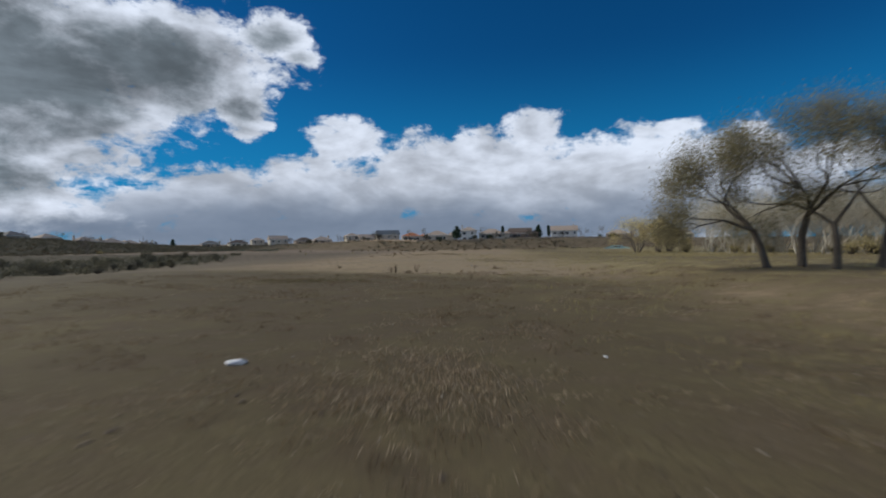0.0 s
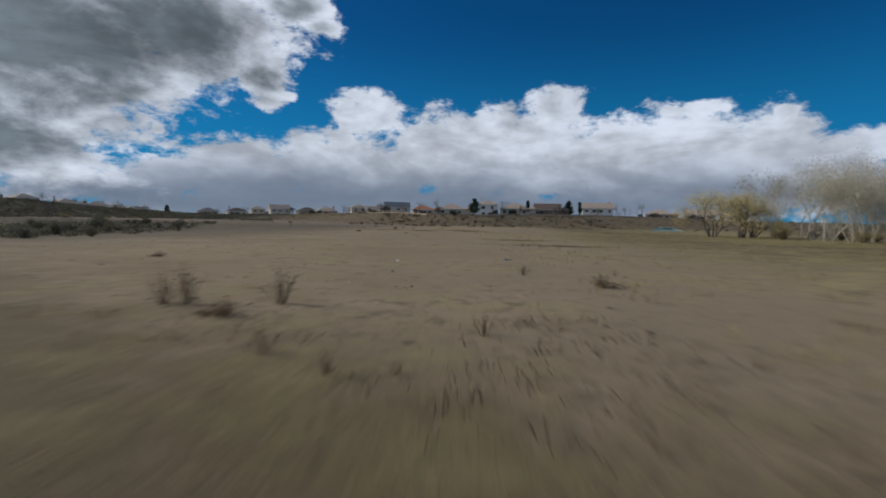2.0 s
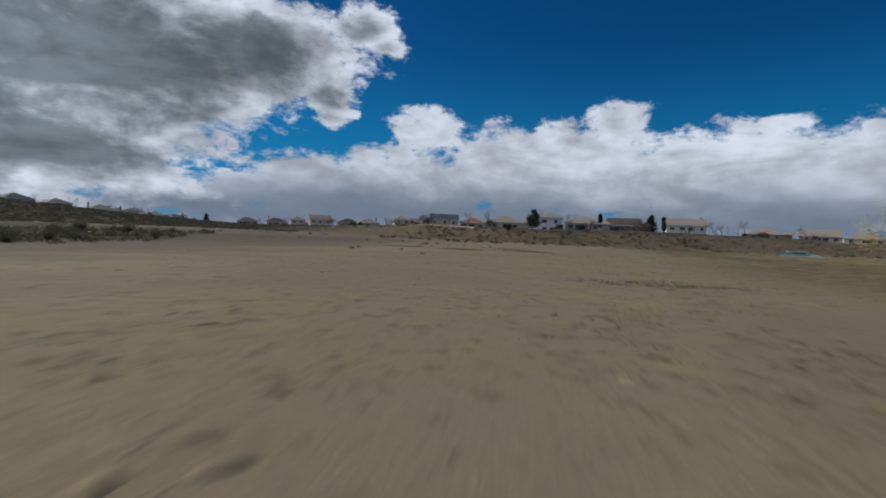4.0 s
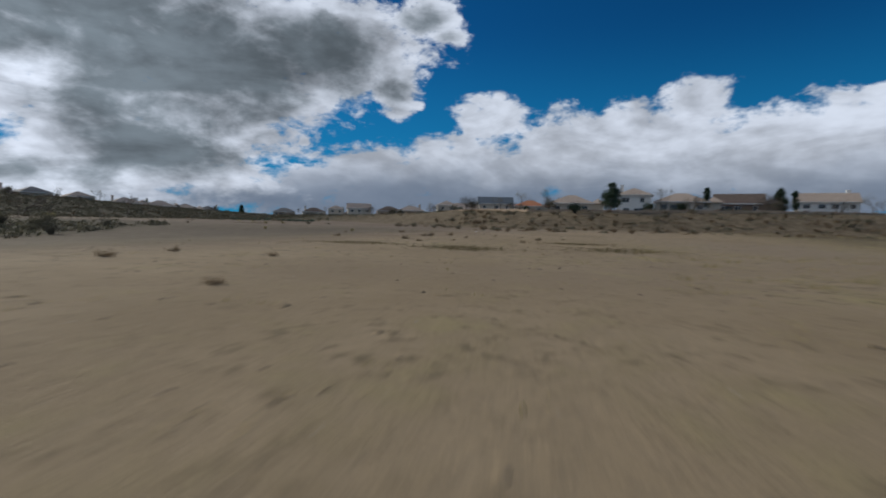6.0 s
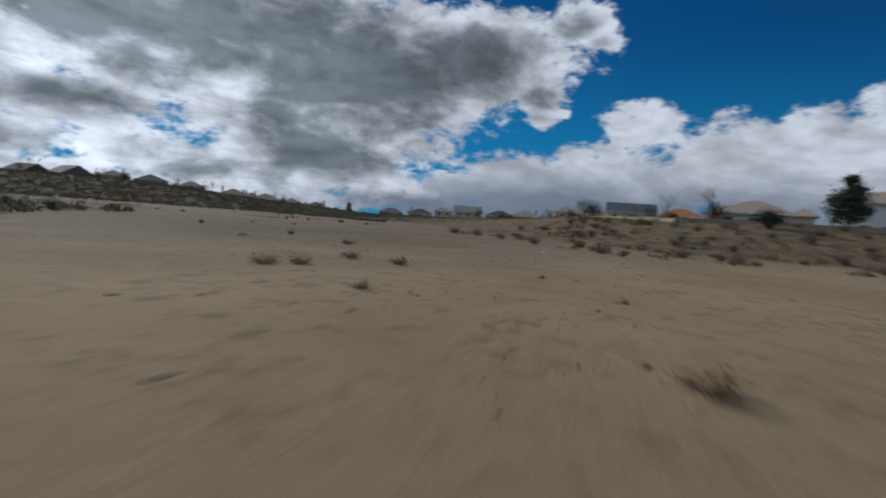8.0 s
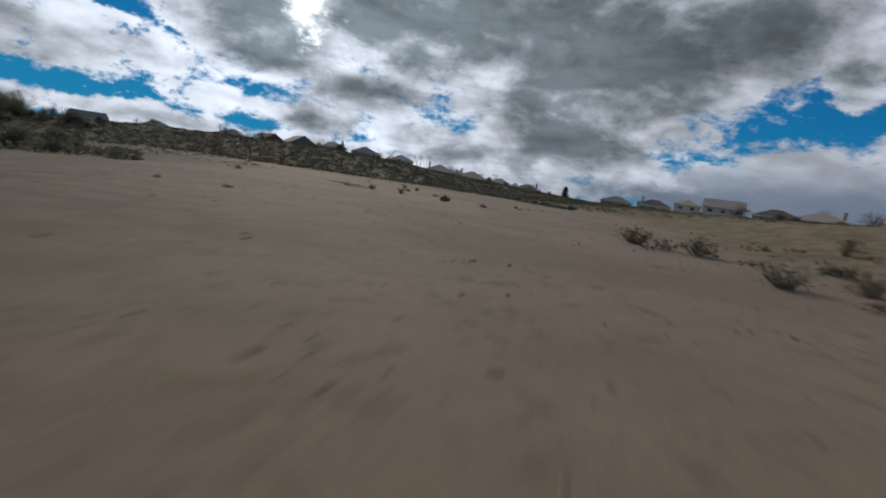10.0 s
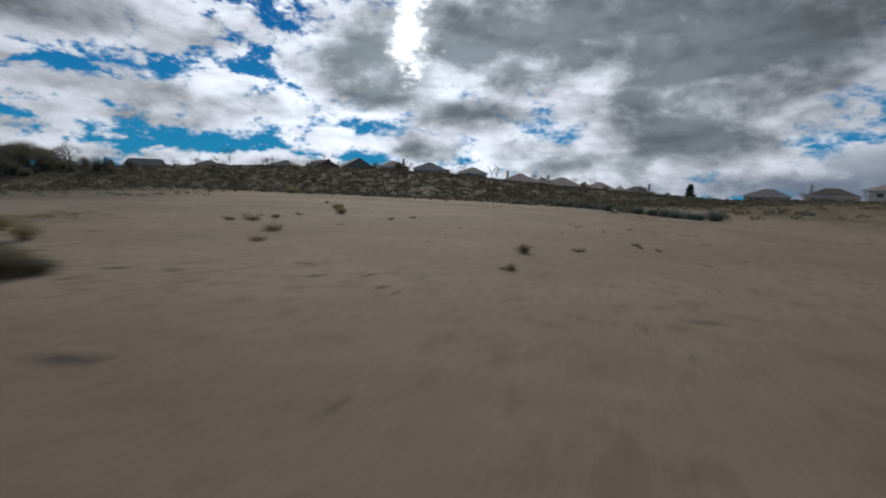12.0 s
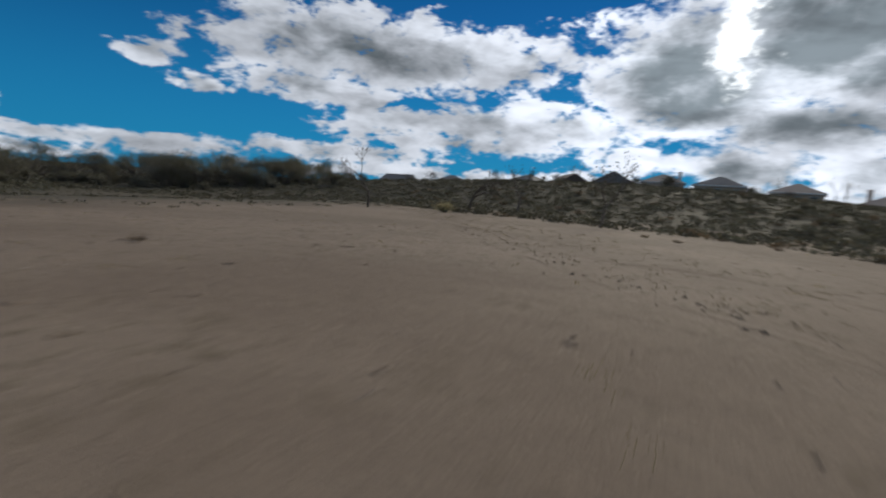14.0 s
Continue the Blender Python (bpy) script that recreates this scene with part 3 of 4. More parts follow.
def house(x, y, yaw, w, d, storeys, wall, roof, shape="hip", chimney=False, seed=0, label="", sink=0.0, wing=0.0):
    """A stucco house with a pitched roof, eaves, windows and a wing; its front looks along -y before it is turned."""
    rng = random.Random(seed)
    root = new("house")
    hw = 2.75 * storeys
    bm = box(w, d, hw + 1.0, 0, 0, hw / 2 - 0.5)
    if wing:
        add_box(bm, w / 2 + wing / 2 - 0.02, 0.6, 2.75 / 2 - 0.5, wing, d * 0.8, 3.75)
    part("wall", bm, STUCCO[wall], root)

    def pitched(cx, cy, ww, dd, z0, rise, kind):
        bm = bmesh.new()
        o, th = 0.55, 0.22
        a, b = ww / 2 + o, dd / 2 + o
        run = max(0.0, a - b) if kind == "hip" else a
        lo = [bm.verts.new((cx + sx * a, cy + sy * b, z0)) for sx, sy in ((-1, -1), (1, -1), (1, 1), (-1, 1))]
        up = [bm.verts.new((cx + sx * a, cy + sy * b, z0 + th)) for sx, sy in ((-1, -1), (1, -1), (1, 1), (-1, 1))]
        r0 = bm.verts.new((cx - run - (0.01 if run == 0 else 0), cy, z0 + th + rise))
        r1 = bm.verts.new((cx + run + (0.01 if run == 0 else 0), cy, z0 + th + rise))
        bm.faces.new(lo[::-1])
        for i in range(4):
            j = (i + 1) % 4
            bm.faces.new((lo[i], lo[j], up[j], up[i]))
        bm.faces.new((up[0], up[1], r1, r0))
        bm.faces.new((up[2], up[3], r0, r1))
        bm.faces.new((up[1], up[2], r1))
        bm.faces.new((up[3], up[0], r0))
        return bm

    rise = d * (0.25 if shape == "hip" else 0.30)
    rf = part("roof", pitched(0, 0, w, d, hw, rise, shape), ROOFING[roof], root)
    # ridge and eaves board
    bm = box(w + 1.12, 0.06, 0.26, 0, -d / 2 - 0.58, hw + 0.10)
    part("fascia", bm, TRIM, rf)
    if wing:
        part("wing_roof", pitched(w / 2 + wing / 2, 0.6, wing, d * 0.8, 2.75, d * 0.16, "hip"), ROOFING[roof], root)
    if chimney:
        cx = w * rng.choice((-0.38, 0.38))
        bm = box(0.9, 0.9, rise + 1.4, cx, d * 0.1, hw + rise / 2 + 0.3)
        add_box(bm, cx, d * 0.1, hw + rise + 1.05, 1.1, 1.1, 0.16)
        part("chimney", bm, STUCCO[wall], root)
    for s in range(storeys):
        z = 1.55 + 2.75 * s
        n = max(2, int(w // 3.6))
        for i in range(n):
            window(root, -w / 2 + w * (i + 0.5) / n + rng.uniform(-0.3, 0.3), -d / 2, z, rng.choice((1.1, 1.5, 1.8)), 1.25, -1)
        window(root, -w / 2, rng.uniform(-1, 1), z, 1.2, 1.2, "l")
        window(root, w / 2, d * 0.3 if wing else rng.uniform(-1, 1), z, 1.2, 1.2, "r") if not (wing and s == 0) else None
    # patio door and cover at the back of the house
    part("patio_door", box(1.9, 0.08, 2.1, rng.uniform(-w * 0.2, w * 0.2), -d / 2 - 0.02, 1.05), GLASS, root)
    root.matrix_world = pose(x, y, ground_at(x, y) - sink, 0, 0, yaw)
    return tagged(root, label, "house", "houses above the lot")


def from_point(px, py, az, d):
    return px - math.sin(radians(az)) * d, py + math.cos(radians(az)) * d


NORTH = [  # bearing and distance from a point on the lot, turn, width, depth, storeys, wall, roof, shape, chimney, wing
    (36.5, 305, 35, 13, 10, 1, "tan", "grey", "hip", False, 0), (33.2, 290, 35, 13, 10, 1, "cream", "brown", "hip", True, 0),
    (30.6, 283, 30, 9, 9, 2, "cream", "tan", "hip", False, 4), (27.9, 270, 30, 13, 10, 2, "cream", "tan", "gable", False, 0),
    (24.3, 252, 28, 13, 10, 1, "tan", "brown", "hip", False, 4), (21.6, 242, 25, 13, 10, 1, "tan", "tan", "hip", True, 0),
    (17.2, 212, 22, 9, 9, 2, "cream", "tan", "hip", False, 0), (14.6, 207, 20, 10, 9, 1, "cream", "tan", "gable", False, 5),
    (11.0, 188, 15, 14, 10, 2, "cream", "slate", "gable", False, 0), (6.6, 165, 8, 11, 9, 1, "cream", "orange", "hip", False, 4),
    (1.2, 128, 0, 12, 10, 1, "cream", "tan", "hip", False, 3), (-6.6, 122, -5, 8.5, 8, 2, "white", "tan", "hip", True, 0),
    (-11.9, 130, -8, 13, 10, 1, "cream", "tan", "hip", False, 3), (-17.6, 145, -14, 12, 10, 1, "brown", "brown", "gable", False, 4),
]
HOUSE_WORDS = {"cream": "cream stucco", "tan": "tan stucco", "white": "white stucco", "brown": "brown stucco", "pink": "pinkish stucco"}
for i, (az, d, yaw, w, dd, st, wl, rf, shp, chim, wing) in enumerate(NORTH):
    x, y = from_point(-0.6, 134.0, az, d)
    house(x, y, yaw, w, dd, st, wl, rf, shp, chim, 100 + i,
          "%s %s house, %s %s roof, behind block wall" % ("two-storey" if st == 2 else "one-storey", HOUSE_WORDS[wl], rf, shp), 0.3 + 1.0 * (st - 1), wing)
for i, (x, y, yaw, w, dd, st, wl, rf, shp, chim, wing) in enumerate([(73, 293, -12, 15, 10, 2, "white", "tan", "gable", True, 0), (108, 300, -22, 13, 10, 1, "tan", "tan", "hip", False, 3),
                                                                  (128, 297, -25, 14, 10, 1, "cream", "tan", "gable", False, 0), (150, 305, -28, 14, 10, 1, "cream", "tan", "hip", False, 0)]):
    house(x, y, yaw, w, dd, st, wl, rf, shp, chim, 130 + i,
          "%s %s house, %s %s roof, behind block wall" % ("two-storey" if st == 2 else "one-storey", HOUSE_WORDS[wl], rf, shp), 0.3 + 1.0 * (st - 1), wing)
WESTROW = [
    (95.5, 185, 60, 11, 10, 1, "tan", "grey", "hip", False, 0), (91.2, 179, 20, 11, 10, 1, "tan", "brown", "gable", False, 0),
    (87.0, 172, 5, 13, 12, 1, "tan", "grey", "gable", False, 0), (82.0, 168, 80, 11, 10, 2, "pink", "tan", "hip", True, 0),
    (77.0, 166, 74, 12, 11, 2, "tan", "grey", "hip", False, 0), (71.0, 164, 70, 11, 10, 2, "tan", "tan", "hip", False, 5),
    (64.4, 160, 62, 13, 12, 1, "pink", "tan", "hip", True, 3), (58.7, 160, 55, 14, 12, 1, "cream", "tan", "hip", True, 3),
    (53.8, 166, 48, 12, 11, 1, "cream", "tan", "hip", False, 3), (49.3, 176, 40, 12, 11, 1, "cream", "grey", "hip", True, 0),
    (104.0, 200, 100, 12, 10, 1, "tan", "grey", "hip", False, 0), (110.0, 215, 80, 12, 10, 1, "cream", "grey", "gable", False, 0),
    (117.0, 225, 118, 12, 10, 1, "tan", "grey", "hip", False, 0),
]
for i, (az, d, yaw, w, dd, st, wl, rf, shp, chim, wing) in enumerate(WESTROW):
    x, y = from_point(-83.2, 237.9, az, d)
    house(x, y, yaw, w, dd, st, wl, rf, shp, chim, 160 + i,
          "%s %s house, %s %s roof, on scrubby hill" % ("two-storey" if st == 2 else "one-storey", HOUSE_WORDS[wl], rf, shp), 1.9 + 1.6 * (st - 1), wing)

# pines and round bushes among the houses
conifer("pine_tree", 6.5, 232, 31, 6.2, 3.3, "dense dark green pine in front of the houses")
conifer("pine_tree", 53, 270, 32, 6.8, 2.6, "dark green pine beside a brown house")
conifer("cypress_tree", 31.5, 256, 33, 6.4, 0.9, "slim dark cypress between houses", True)
conifer("cypress_tree", 62, 285, 34, 7.5, 1.0, "slim dark cypress between houses", True)
conifer("cypress_tree", -126, 372, 35, 5.5, 1.5, "slim dark cypress between houses", True)


# ---------------------------------------------------------------- block wall along the north crest
WALL = [(118, 274), (100, 268), (60, 255), (30, 239), (8, 229), (-13, 234), (-36, 270), (-70, 325), (-128, 366)]


def block_wall():
    root = new("block_wall")
    for (x0, y0), (x1, y1) in zip(WALL, WALL[1:]):
        length = math.hypot(x1 - x0, y1 - y0)
        n = max(1, int(length // 5))
        for i in range(n):
            a, b = i / n, (i + 1) / n
            ax, ay, bx, by = x0 + (x1 - x0) * a, y0 + (y1 - y0) * a, x0 + (x1 - x0) * b, y0 + (y1 - y0) * b
            gz = min(ground_at(ax, ay), ground_at(bx, by))
            step = length / n
            yaw = math.degrees(math.atan2(by - ay, bx - ax))
            bm = bmesh.new()
            for c in range(3):
                add_box(bm, step / 2, 0, -0.2 + c * 0.3, step - 0.42, 0.2, 0.288)
            p = part("panel", bm, BLOCK, root)
            p.matrix_world = pose(ax, ay, gz, 0, 0, yaw)
            bm = box(0.4, 0.4, 1.2, 0, 0, 0.1)
            add_box(bm, 0, 0, 0.74, 0.5, 0.5, 0.08)
            p = part("pilaster", bm, BLOCK, root)
            p.matrix_world = pose(ax, ay, gz, 0, 0, yaw)
            p = part("coping", box(step - 0.52, 0.28, 0.07, step / 2, 0, 0.582), BLOCK, root)
            p.matrix_world = pose(ax, ay, gz, 0, 0, yaw)
    tagged(root, "long tan concrete block wall along the bank's crest", "wall", kind="structure")


block_wall()

# ---------------------------------------------------------------- grove, thickets and garden trees


def copies(proto, spots, seed, lo=0.8, hi=1.2):
    """Copies of a thing at the given places, turned and sized unevenly."""
    rng = random.Random(seed)
    for x, y in spots:
        k = rng.uniform(lo, hi)
        copy_thing(proto, pose(x, y, ground_at(x, y) - 0.03, 0, 0, rng.uniform(0, 360)) @ Matrix.Diagonal((k, k, k * rng.uniform(0.9, 1.1), 1)))


rng = random.Random(5)
bare = [tree("bare_tree", x, y, 40 + i, t, 0.12, 5, 0.5, (0, 0), PALE_BARK, LEAF_GROVE, 6500, 0.085, 0.7, stems=3, first=0.26,
             label="pale leafless tree with thin upright stems in the grove", group="bare trees of the grove")
        for i, (x, y, t) in enumerate(((74, 132, 12.0), (77, 119, 14.0), (82, 128, 12.5), (79, 108, 15.0)))]
spots = [[] for _ in bare]
for i in range(104):
    q = rng.random()
    x, y = 69 + 30 * q + rng.uniform(0, 26), 146 - 100 * q + rng.uniform(-4, 8)
    spots[i % 4].append((x, y))
for i, b in enumerate(bare):
    copies(b, spots[i], 60 + i, 0.8, 1.25)
under = shrub("grove_bush", 76, 126, 71, 4.0, 2.6, LEAF_STRAW, "straw-coloured dry bush under the grove trees", 60, 900, 0.10, group="bushes of the grove")
copies(under, [(64 + 32 * q + rng.uniform(2, 24), 146 - 100 * q + rng.uniform(-2, 8)) for q in [rng.random() for _ in range(46)]], 72, 0.6, 1.4)

thicket = [tree("thicket_tree", x, y, 80 + i, t, 0.2, 4, 0.75, (0, 0), BARK, LEAF_THICKET, 3800, 0.14, 0.8, stems=4, first=0.22,
                label="dense dull-green thicket tree at the lot's far edge", group="thicket beyond the lot")
           for i, (x, y, t) in enumerate(((-196, 108, 8.5), (-214, 130, 8.0), (-178, 84, 9.5)))]
spots = [[] for _ in thicket]
for i in range(84):
    q = rng.random()
    a, d = 119 + 42 * q, rng.uniform(160, 215) - 14 * q
    spots[i % 3].append(from_point(-94, 241, a, d))
for i, b in enumerate(thicket):
    copies(b, spots[i], 84 + i, 0.5, 0.95)
low = shrub("thicket_bush", -190, 120, 88, 5.0, 3.0, LEAF_THICKET, "low dark green thicket bush", 50, 1100, 0.13, group="bushes beyond the lot")
copies(low, [from_point(-94, 241, 117 + 44 * q, rng.uniform(145, 180)) for q in [rng.random() for _ in range(60)]], 89, 0.5, 1.3)

for i, (x, y, t, lean) in enumerate(((-155.6, 211.8, 8.4, (0.05, 0.1)), (-170.0, 222.6, 6.6, (0, 0)), (-169.0, 230.5, 7.2, (0, 0.1)), (-150.5, 242.4, 8.2, (0.05, 0.15)))):
    tree("bare_tree", x, y, 90 + i, t, 0.21, 4, 0.6, lean, BARK, LEAF_TWIG, 170, 0.14, 0.3, first=0.34, taper=0.84,
         label="small leafless dark tree at the foot of the hill", group="bare trees at the hill's foot")

garden = [tree("garden_tree", x, y, 95 + i, t, 0.13, 4, 0.6, (0, 0), BARK, LEAF_OLIVE, 260, 0.1, 0.4, stems=2, first=0.28,
               label="bare grey garden tree behind the wall", group="garden trees") for i, (x, y, t) in enumerate(((82, 284, 7.0), (-18, 262, 6.0)))]
copies(garden[0], [(86, 290), (94, 288), (-40, 318), (-92, 368), (-150, 392), (-182, 398), (-8, 250), (-226, 330), (-250, 292), (120, 292)], 97)
copies(garden[1], [(-30, 290), (-60, 338), (-76, 352), (-110, 378), (-165, 402), (-236, 300), (-262, 262), (-263, 236), (20, 250), (-235, 345), (-268, 215)], 98)
ball = shrub("round_bush", -1.5, 227, 99, 3.4, 2.6, LEAF_PINE, "round dark green bush beside the wall", 60, 2400, 0.09, group="round garden bushes")
copies(ball, [(-14, 240), (16, 244), (24, 246), (88, 272), (96, 276), (-45, 292), (-58, 318), (-98, 358), (-138, 380), (-205, 372), (-214, 352), (-210, 362), (-225, 322), (-240, 288)], 100, 0.5, 1.15)
conifer("pine_tree", -205, 368, 102, 5.6, 2.2, "dark cone-shaped evergreen at the hill's end")

hill_tree = [tree("hill_tree", x, y, 300 + i, t, 0.12, 4, 0.8, (0, 0), BARK, lf, n, 0.11, 0.5, stems=4, first=0.24, label=lb, group="trees between the hill houses")
             for i, (x, y, t, lf, n, lb) in enumerate(((-238, 262, 3.6, LEAF_HILL, 2600, "rounded dull-olive tree beside the hill houses"),
                                                       (-226, 312, 4.4, LEAF_TWIG, 900, "leafless rounded grey tree beside the hill houses")))]
r_hill = random.Random(31)
for i, ht in enumerate(hill_tree):
    copies(ht, [from_point(-83.2, 237.9, r_hill.uniform(46, 118), r_hill.uniform(152, 178)) for _ in range(13)], 303 + i, 0.4, 0.85)
r_row = random.Random(32)
row = []
for (x0, y0), (x1, y1) in zip(WALL, WALL[1:]):
    for _ in range(max(1, int(math.hypot(x1 - x0, y1 - y0) / 16))):
        k = r_row.random()
        row.append((x0 + (x1 - x0) * k + r_row.uniform(-1, 2), y0 + (y1 - y0) * k + r_row.uniform(4, 9)))
copies(hill_tree[0], row[::2], 305, 0.5, 0.95)
copies(hill_tree[1], row[1::2], 306, 0.6, 1.1)

# ---------------------------------------------------------------- scrub on the banks
protos = [shrub("bank_shrub", x, y, 110 + i, w, h, lf, lb, 30, 420, 0.06, group="shrubs on the banks", stalk=DRY_STALK)
          for i, (x, y, w, h, lf, lb) in enumerate((
              (6, 206, 1.6, 0.75, LEAF_DRY, "low rusty-brown dry shrub on the bank"), (14, 212, 1.9, 0.8, LEAF_SAGE, "low grey-green sagebrush on the bank"),
              (-22, 216, 1.3, 0.6, LEAF_DRY, "low rusty-brown dry shrub on the bank"), (-140, 262, 2.1, 0.9, LEAF_SAGE, "low grey-green sagebrush on the bank")))]
rng = random.Random(7)


def on_bank(n, x0, x1, y0, y1, keep):
    out = []
    px = np.array([rng.uniform(x0, x1) for _ in range(n)])
    py = np.array([rng.uniform(y0, y1) for _ in range(n)])
    _, _, a = poly_distance(px, py, LOT)
    _, _, b = poly_distance(px, py, CREST)
    for x, y, i, j in zip(px, py, a, b):
        if j and not i and math.hypot(x + 62, y - 242) > 30:
            out.append((x, y))
    return out[:keep]


near_bank = on_bank(900, -60, 60, 195, 262, 150)
hill_bank = on_bank(900, -232, -118, 200, 320, 120)
for i, pr in enumerate(protos):
    copies(pr, near_bank[i::4] if i < 4 else [], 120 + i, 0.5, 1.3)
    copies(pr, hill_bank[i::4], 130 + i, 0.6, 1.5)


def scrub_stuff(name, spots, seed, leaf, size, per, label):
    """Shrubs too many to count, as one mesh of small leaves."""
    r = np.random.RandomState(seed)
    xy = np.array(spots)
    base = height(xy[:, 0], xy[:, 1])
    V = []
    for (x, y), z in zip(xy, base):
        s = size * r.uniform(0.5, 1.5)
        a = r.uniform(0, 2 * np.pi, per)
        rad = s * np.sqrt(r.uniform(0, 1, per)) * 0.9
        hh = s * 0.62 * r.uniform(0.05, 1, per) * (1 - (rad / s) ** 2 * 0.7)
        c = np.stack([x + rad * np.cos(a), y + rad * np.sin(a), z + hh], 1)
        d = r.normal(size=(per, 3))
        d /= np.linalg.norm(d, axis=1, keepdims=True)
        e = np.cross(d, r.normal(size=(per, 3)))
        e /= np.linalg.norm(e, axis=1, keepdims=True)
        k = (s * r.uniform(0.10, 0.24, per))[:, None]
        V.append(np.stack([c - d * k, c + e * k * 0.5, c + d * k, c - e * k * 0.5], 1).reshape(-1, 3))
    V = np.concatenate(V)
    F = np.arange(len(V)).reshape(-1, 4)
    ob = raw_part(name, V, F, leaf)
    return tagged(ob, label, "scrub", kind="stuff")


far_a = on_bank(2600, -150, 200, 195, 380, 900)
far_b = on_bank(7000, -320, -110, -60, 400, 2800)
scrub_stuff("brown_scrub", far_a[::2] + far_b[::4], 141, LEAF_DRY, 0.75, 40, "brown dry scrub scattered over the banks")
scrub_stuff("sage_scrub", far_a[1::2] + far_b[1::4] + far_b[2::4] + far_b[3::4], 142, LEAF_SAGE, 0.85, 44, "grey-green sage scrub scattered over the banks")
scrub_stuff("hill_bushes", far_b[::4], 143, LEAF_THICKET, 0.9, 56, "dark green bushes on the western hill")

scrub_stuff("hill_scrub", on_bank(16000, -250, -118, 90, 345, 5600), 144, LEAF_HILL, 0.95, 30, "dense dull olive scrub on the western hill")
scrub_stuff("north_scrub", on_bank(4200, -70, 110, 194, 300, 900), 145, LEAF_DRY, 0.42, 30, "low brown scrub on the northern bank")

# low scrubland west of the lot
r_low = np.random.RandomState(33)
lx, ly = r_low.uniform(-215, -66, 16000), r_low.uniform(-40, 190, 16000)
inside = (lx + 0.10 * ly < -62 + r_low.normal(0, 3.0, 16000)) & (ly - 1.127 * lx < 319 + r_low.normal(0, 4.0, 16000))
inside &= wavy(lx, ly, 16.0, 34) + 0.7 * wavy(lx, ly, 6.0, 35) > -0.12
low_spots = list(zip(lx[inside], ly[inside]))
scrub_stuff("low_scrub", low_spots[:2600], 146, LEAF_HILL, 0.85, 34, "dense dull olive scrub on the low western ground")
scrub_stuff("low_bushes", low_spots[2600:3700], 147, LEAF_THICKET, 1.5, 44, "dark green bushes on the low western ground")
copies(low, [p for p in low_spots[4300:] if 40 < p[1] < 186 and p[0] > -150][:130], 149, 0.45, 1.0)
r_thin = np.random.RandomState(36)
tx, ty = r_thin.uniform(-190, -86, 2600), r_thin.uniform(90, 212, 2600)
_, _, t_in = poly_distance(tx, ty, LOT)
keep = t_in & (wavy(tx, ty, 20.0, 37) + 0.6 * wavy(tx, ty, 7.0, 38) > 0.0) & (ty - 1.127 * tx > 312) & (np.hypot(tx + 94, ty - 241) > 38)
scrub_stuff("thin_sage", list(zip(tx[keep], ty[keep])), 150, LEAF_HILL, 0.36, 26, "thin low sage scattered on dark grey ground")
scrub_stuff("low_dry_scrub", low_spots[3700:4300], 148, LEAF_DRY, 0.5, 30, "brown dry scrub on the low western ground")

# ---------------------------------------------------------------- the lot: weeds, tufts, clods, ruts
RUT_A = [(-172.0, 200.0), (-150.8, 220.4), (-133.2, 230.2), (-119.2, 236.2), (-112.9, 239.9), (-108.4, 242.3), (-106.7, 243.5), (-104.0, 245.4), (-99.0, 248.5), (-90.0, 251.0)]
RUT_B = [(-118.0, 239.6), (-115.4, 242.8), (-114.6, 244.9), (-113.7, 246.1), (-110.0, 248.7), (-102.0, 252.0), (-92.0, 254.0)]
RUT_C = [(-160.0, 226.0), (-146.0, 238.0), (-139.3, 243.0), (-134.8, 249.8), (-124.0, 254.1)]
REED = [(-125.6, 264.8), (-112.6, 262.5), (-100.5, 260.5), (-93.5, 259.5), (-87.0, 257.5)]
SAGE_NEAR = [(-64.2, 217.4), (-63.6, 216.8), (-64.6, 217.9), (-59.6, 219.0)]
TUFT_YEL = [(-70.1, 215.3), (-73.8, 210.4), (-73.3, 213.2)] + [(-86.4, 225.4), (-91.1, 225.6)] + [(-52.3, 184.6), (-33.7, 180.7)]
BUSHZ = [(-157.2, 222.5)]
DARKB = [(-84.5, 200.7), (-92.9, 200.5), (-94.7, 201.9), (-78.9, 219.5), (-73.8, 221.6)] + [(-82.2, 227.9), (-79.0, 220.5), (-81.2, 221.5)] + [(-107.4, 225.9), (-136.8, 245.6), (-133.8, 247.6), (-134.2, 254.3)] + [(-51.3, 196.1), (-54.8, 192.7), (-24.0, 176.9)] + [(-4.3, 155.5), (-23.9, 158.2), (-15.4, 155.4), (-3.5, 161.5), (-10.7, 155.8)] + [(-11.6, 164.3), (-12.9, 152.3), (-1.2, 163.8)]
WEEDS7 = [(-16.5, 166.6), (-17.4, 170.1), (-15.0, 170.3), (-16.8, 165.3), (-31.9, 175.1), (-19.6, 132.8), (-13.7, 132.9), (-19.1, 128.6), (-9.0, 123.7)]
DEAD = [(-67.6, 229.2), (-67.8, 231.3), (-69.5, 234.9), (-64.3, 227.2), (-70.2, 221.3), (-82.9, 220.7), (-84.7, 222.7), (-83.8, 229.6), (-9.7, 172.1), (-6.0, 168.5)]
STAIN = [(-8.0, 144.3), (-6.2, 147.7), (-6.6, 141.2)]
WHITE = [(-4.4, 10.2)] + [(-15.7, 188.2)] + [(-1.6, 54.4)] + [(-1.9, 31.9)] + [(3.6, 10.8)]
BLUE = [(3.3, 56.5)]
DEBRIS0 = [(-0.5, 8.6)]
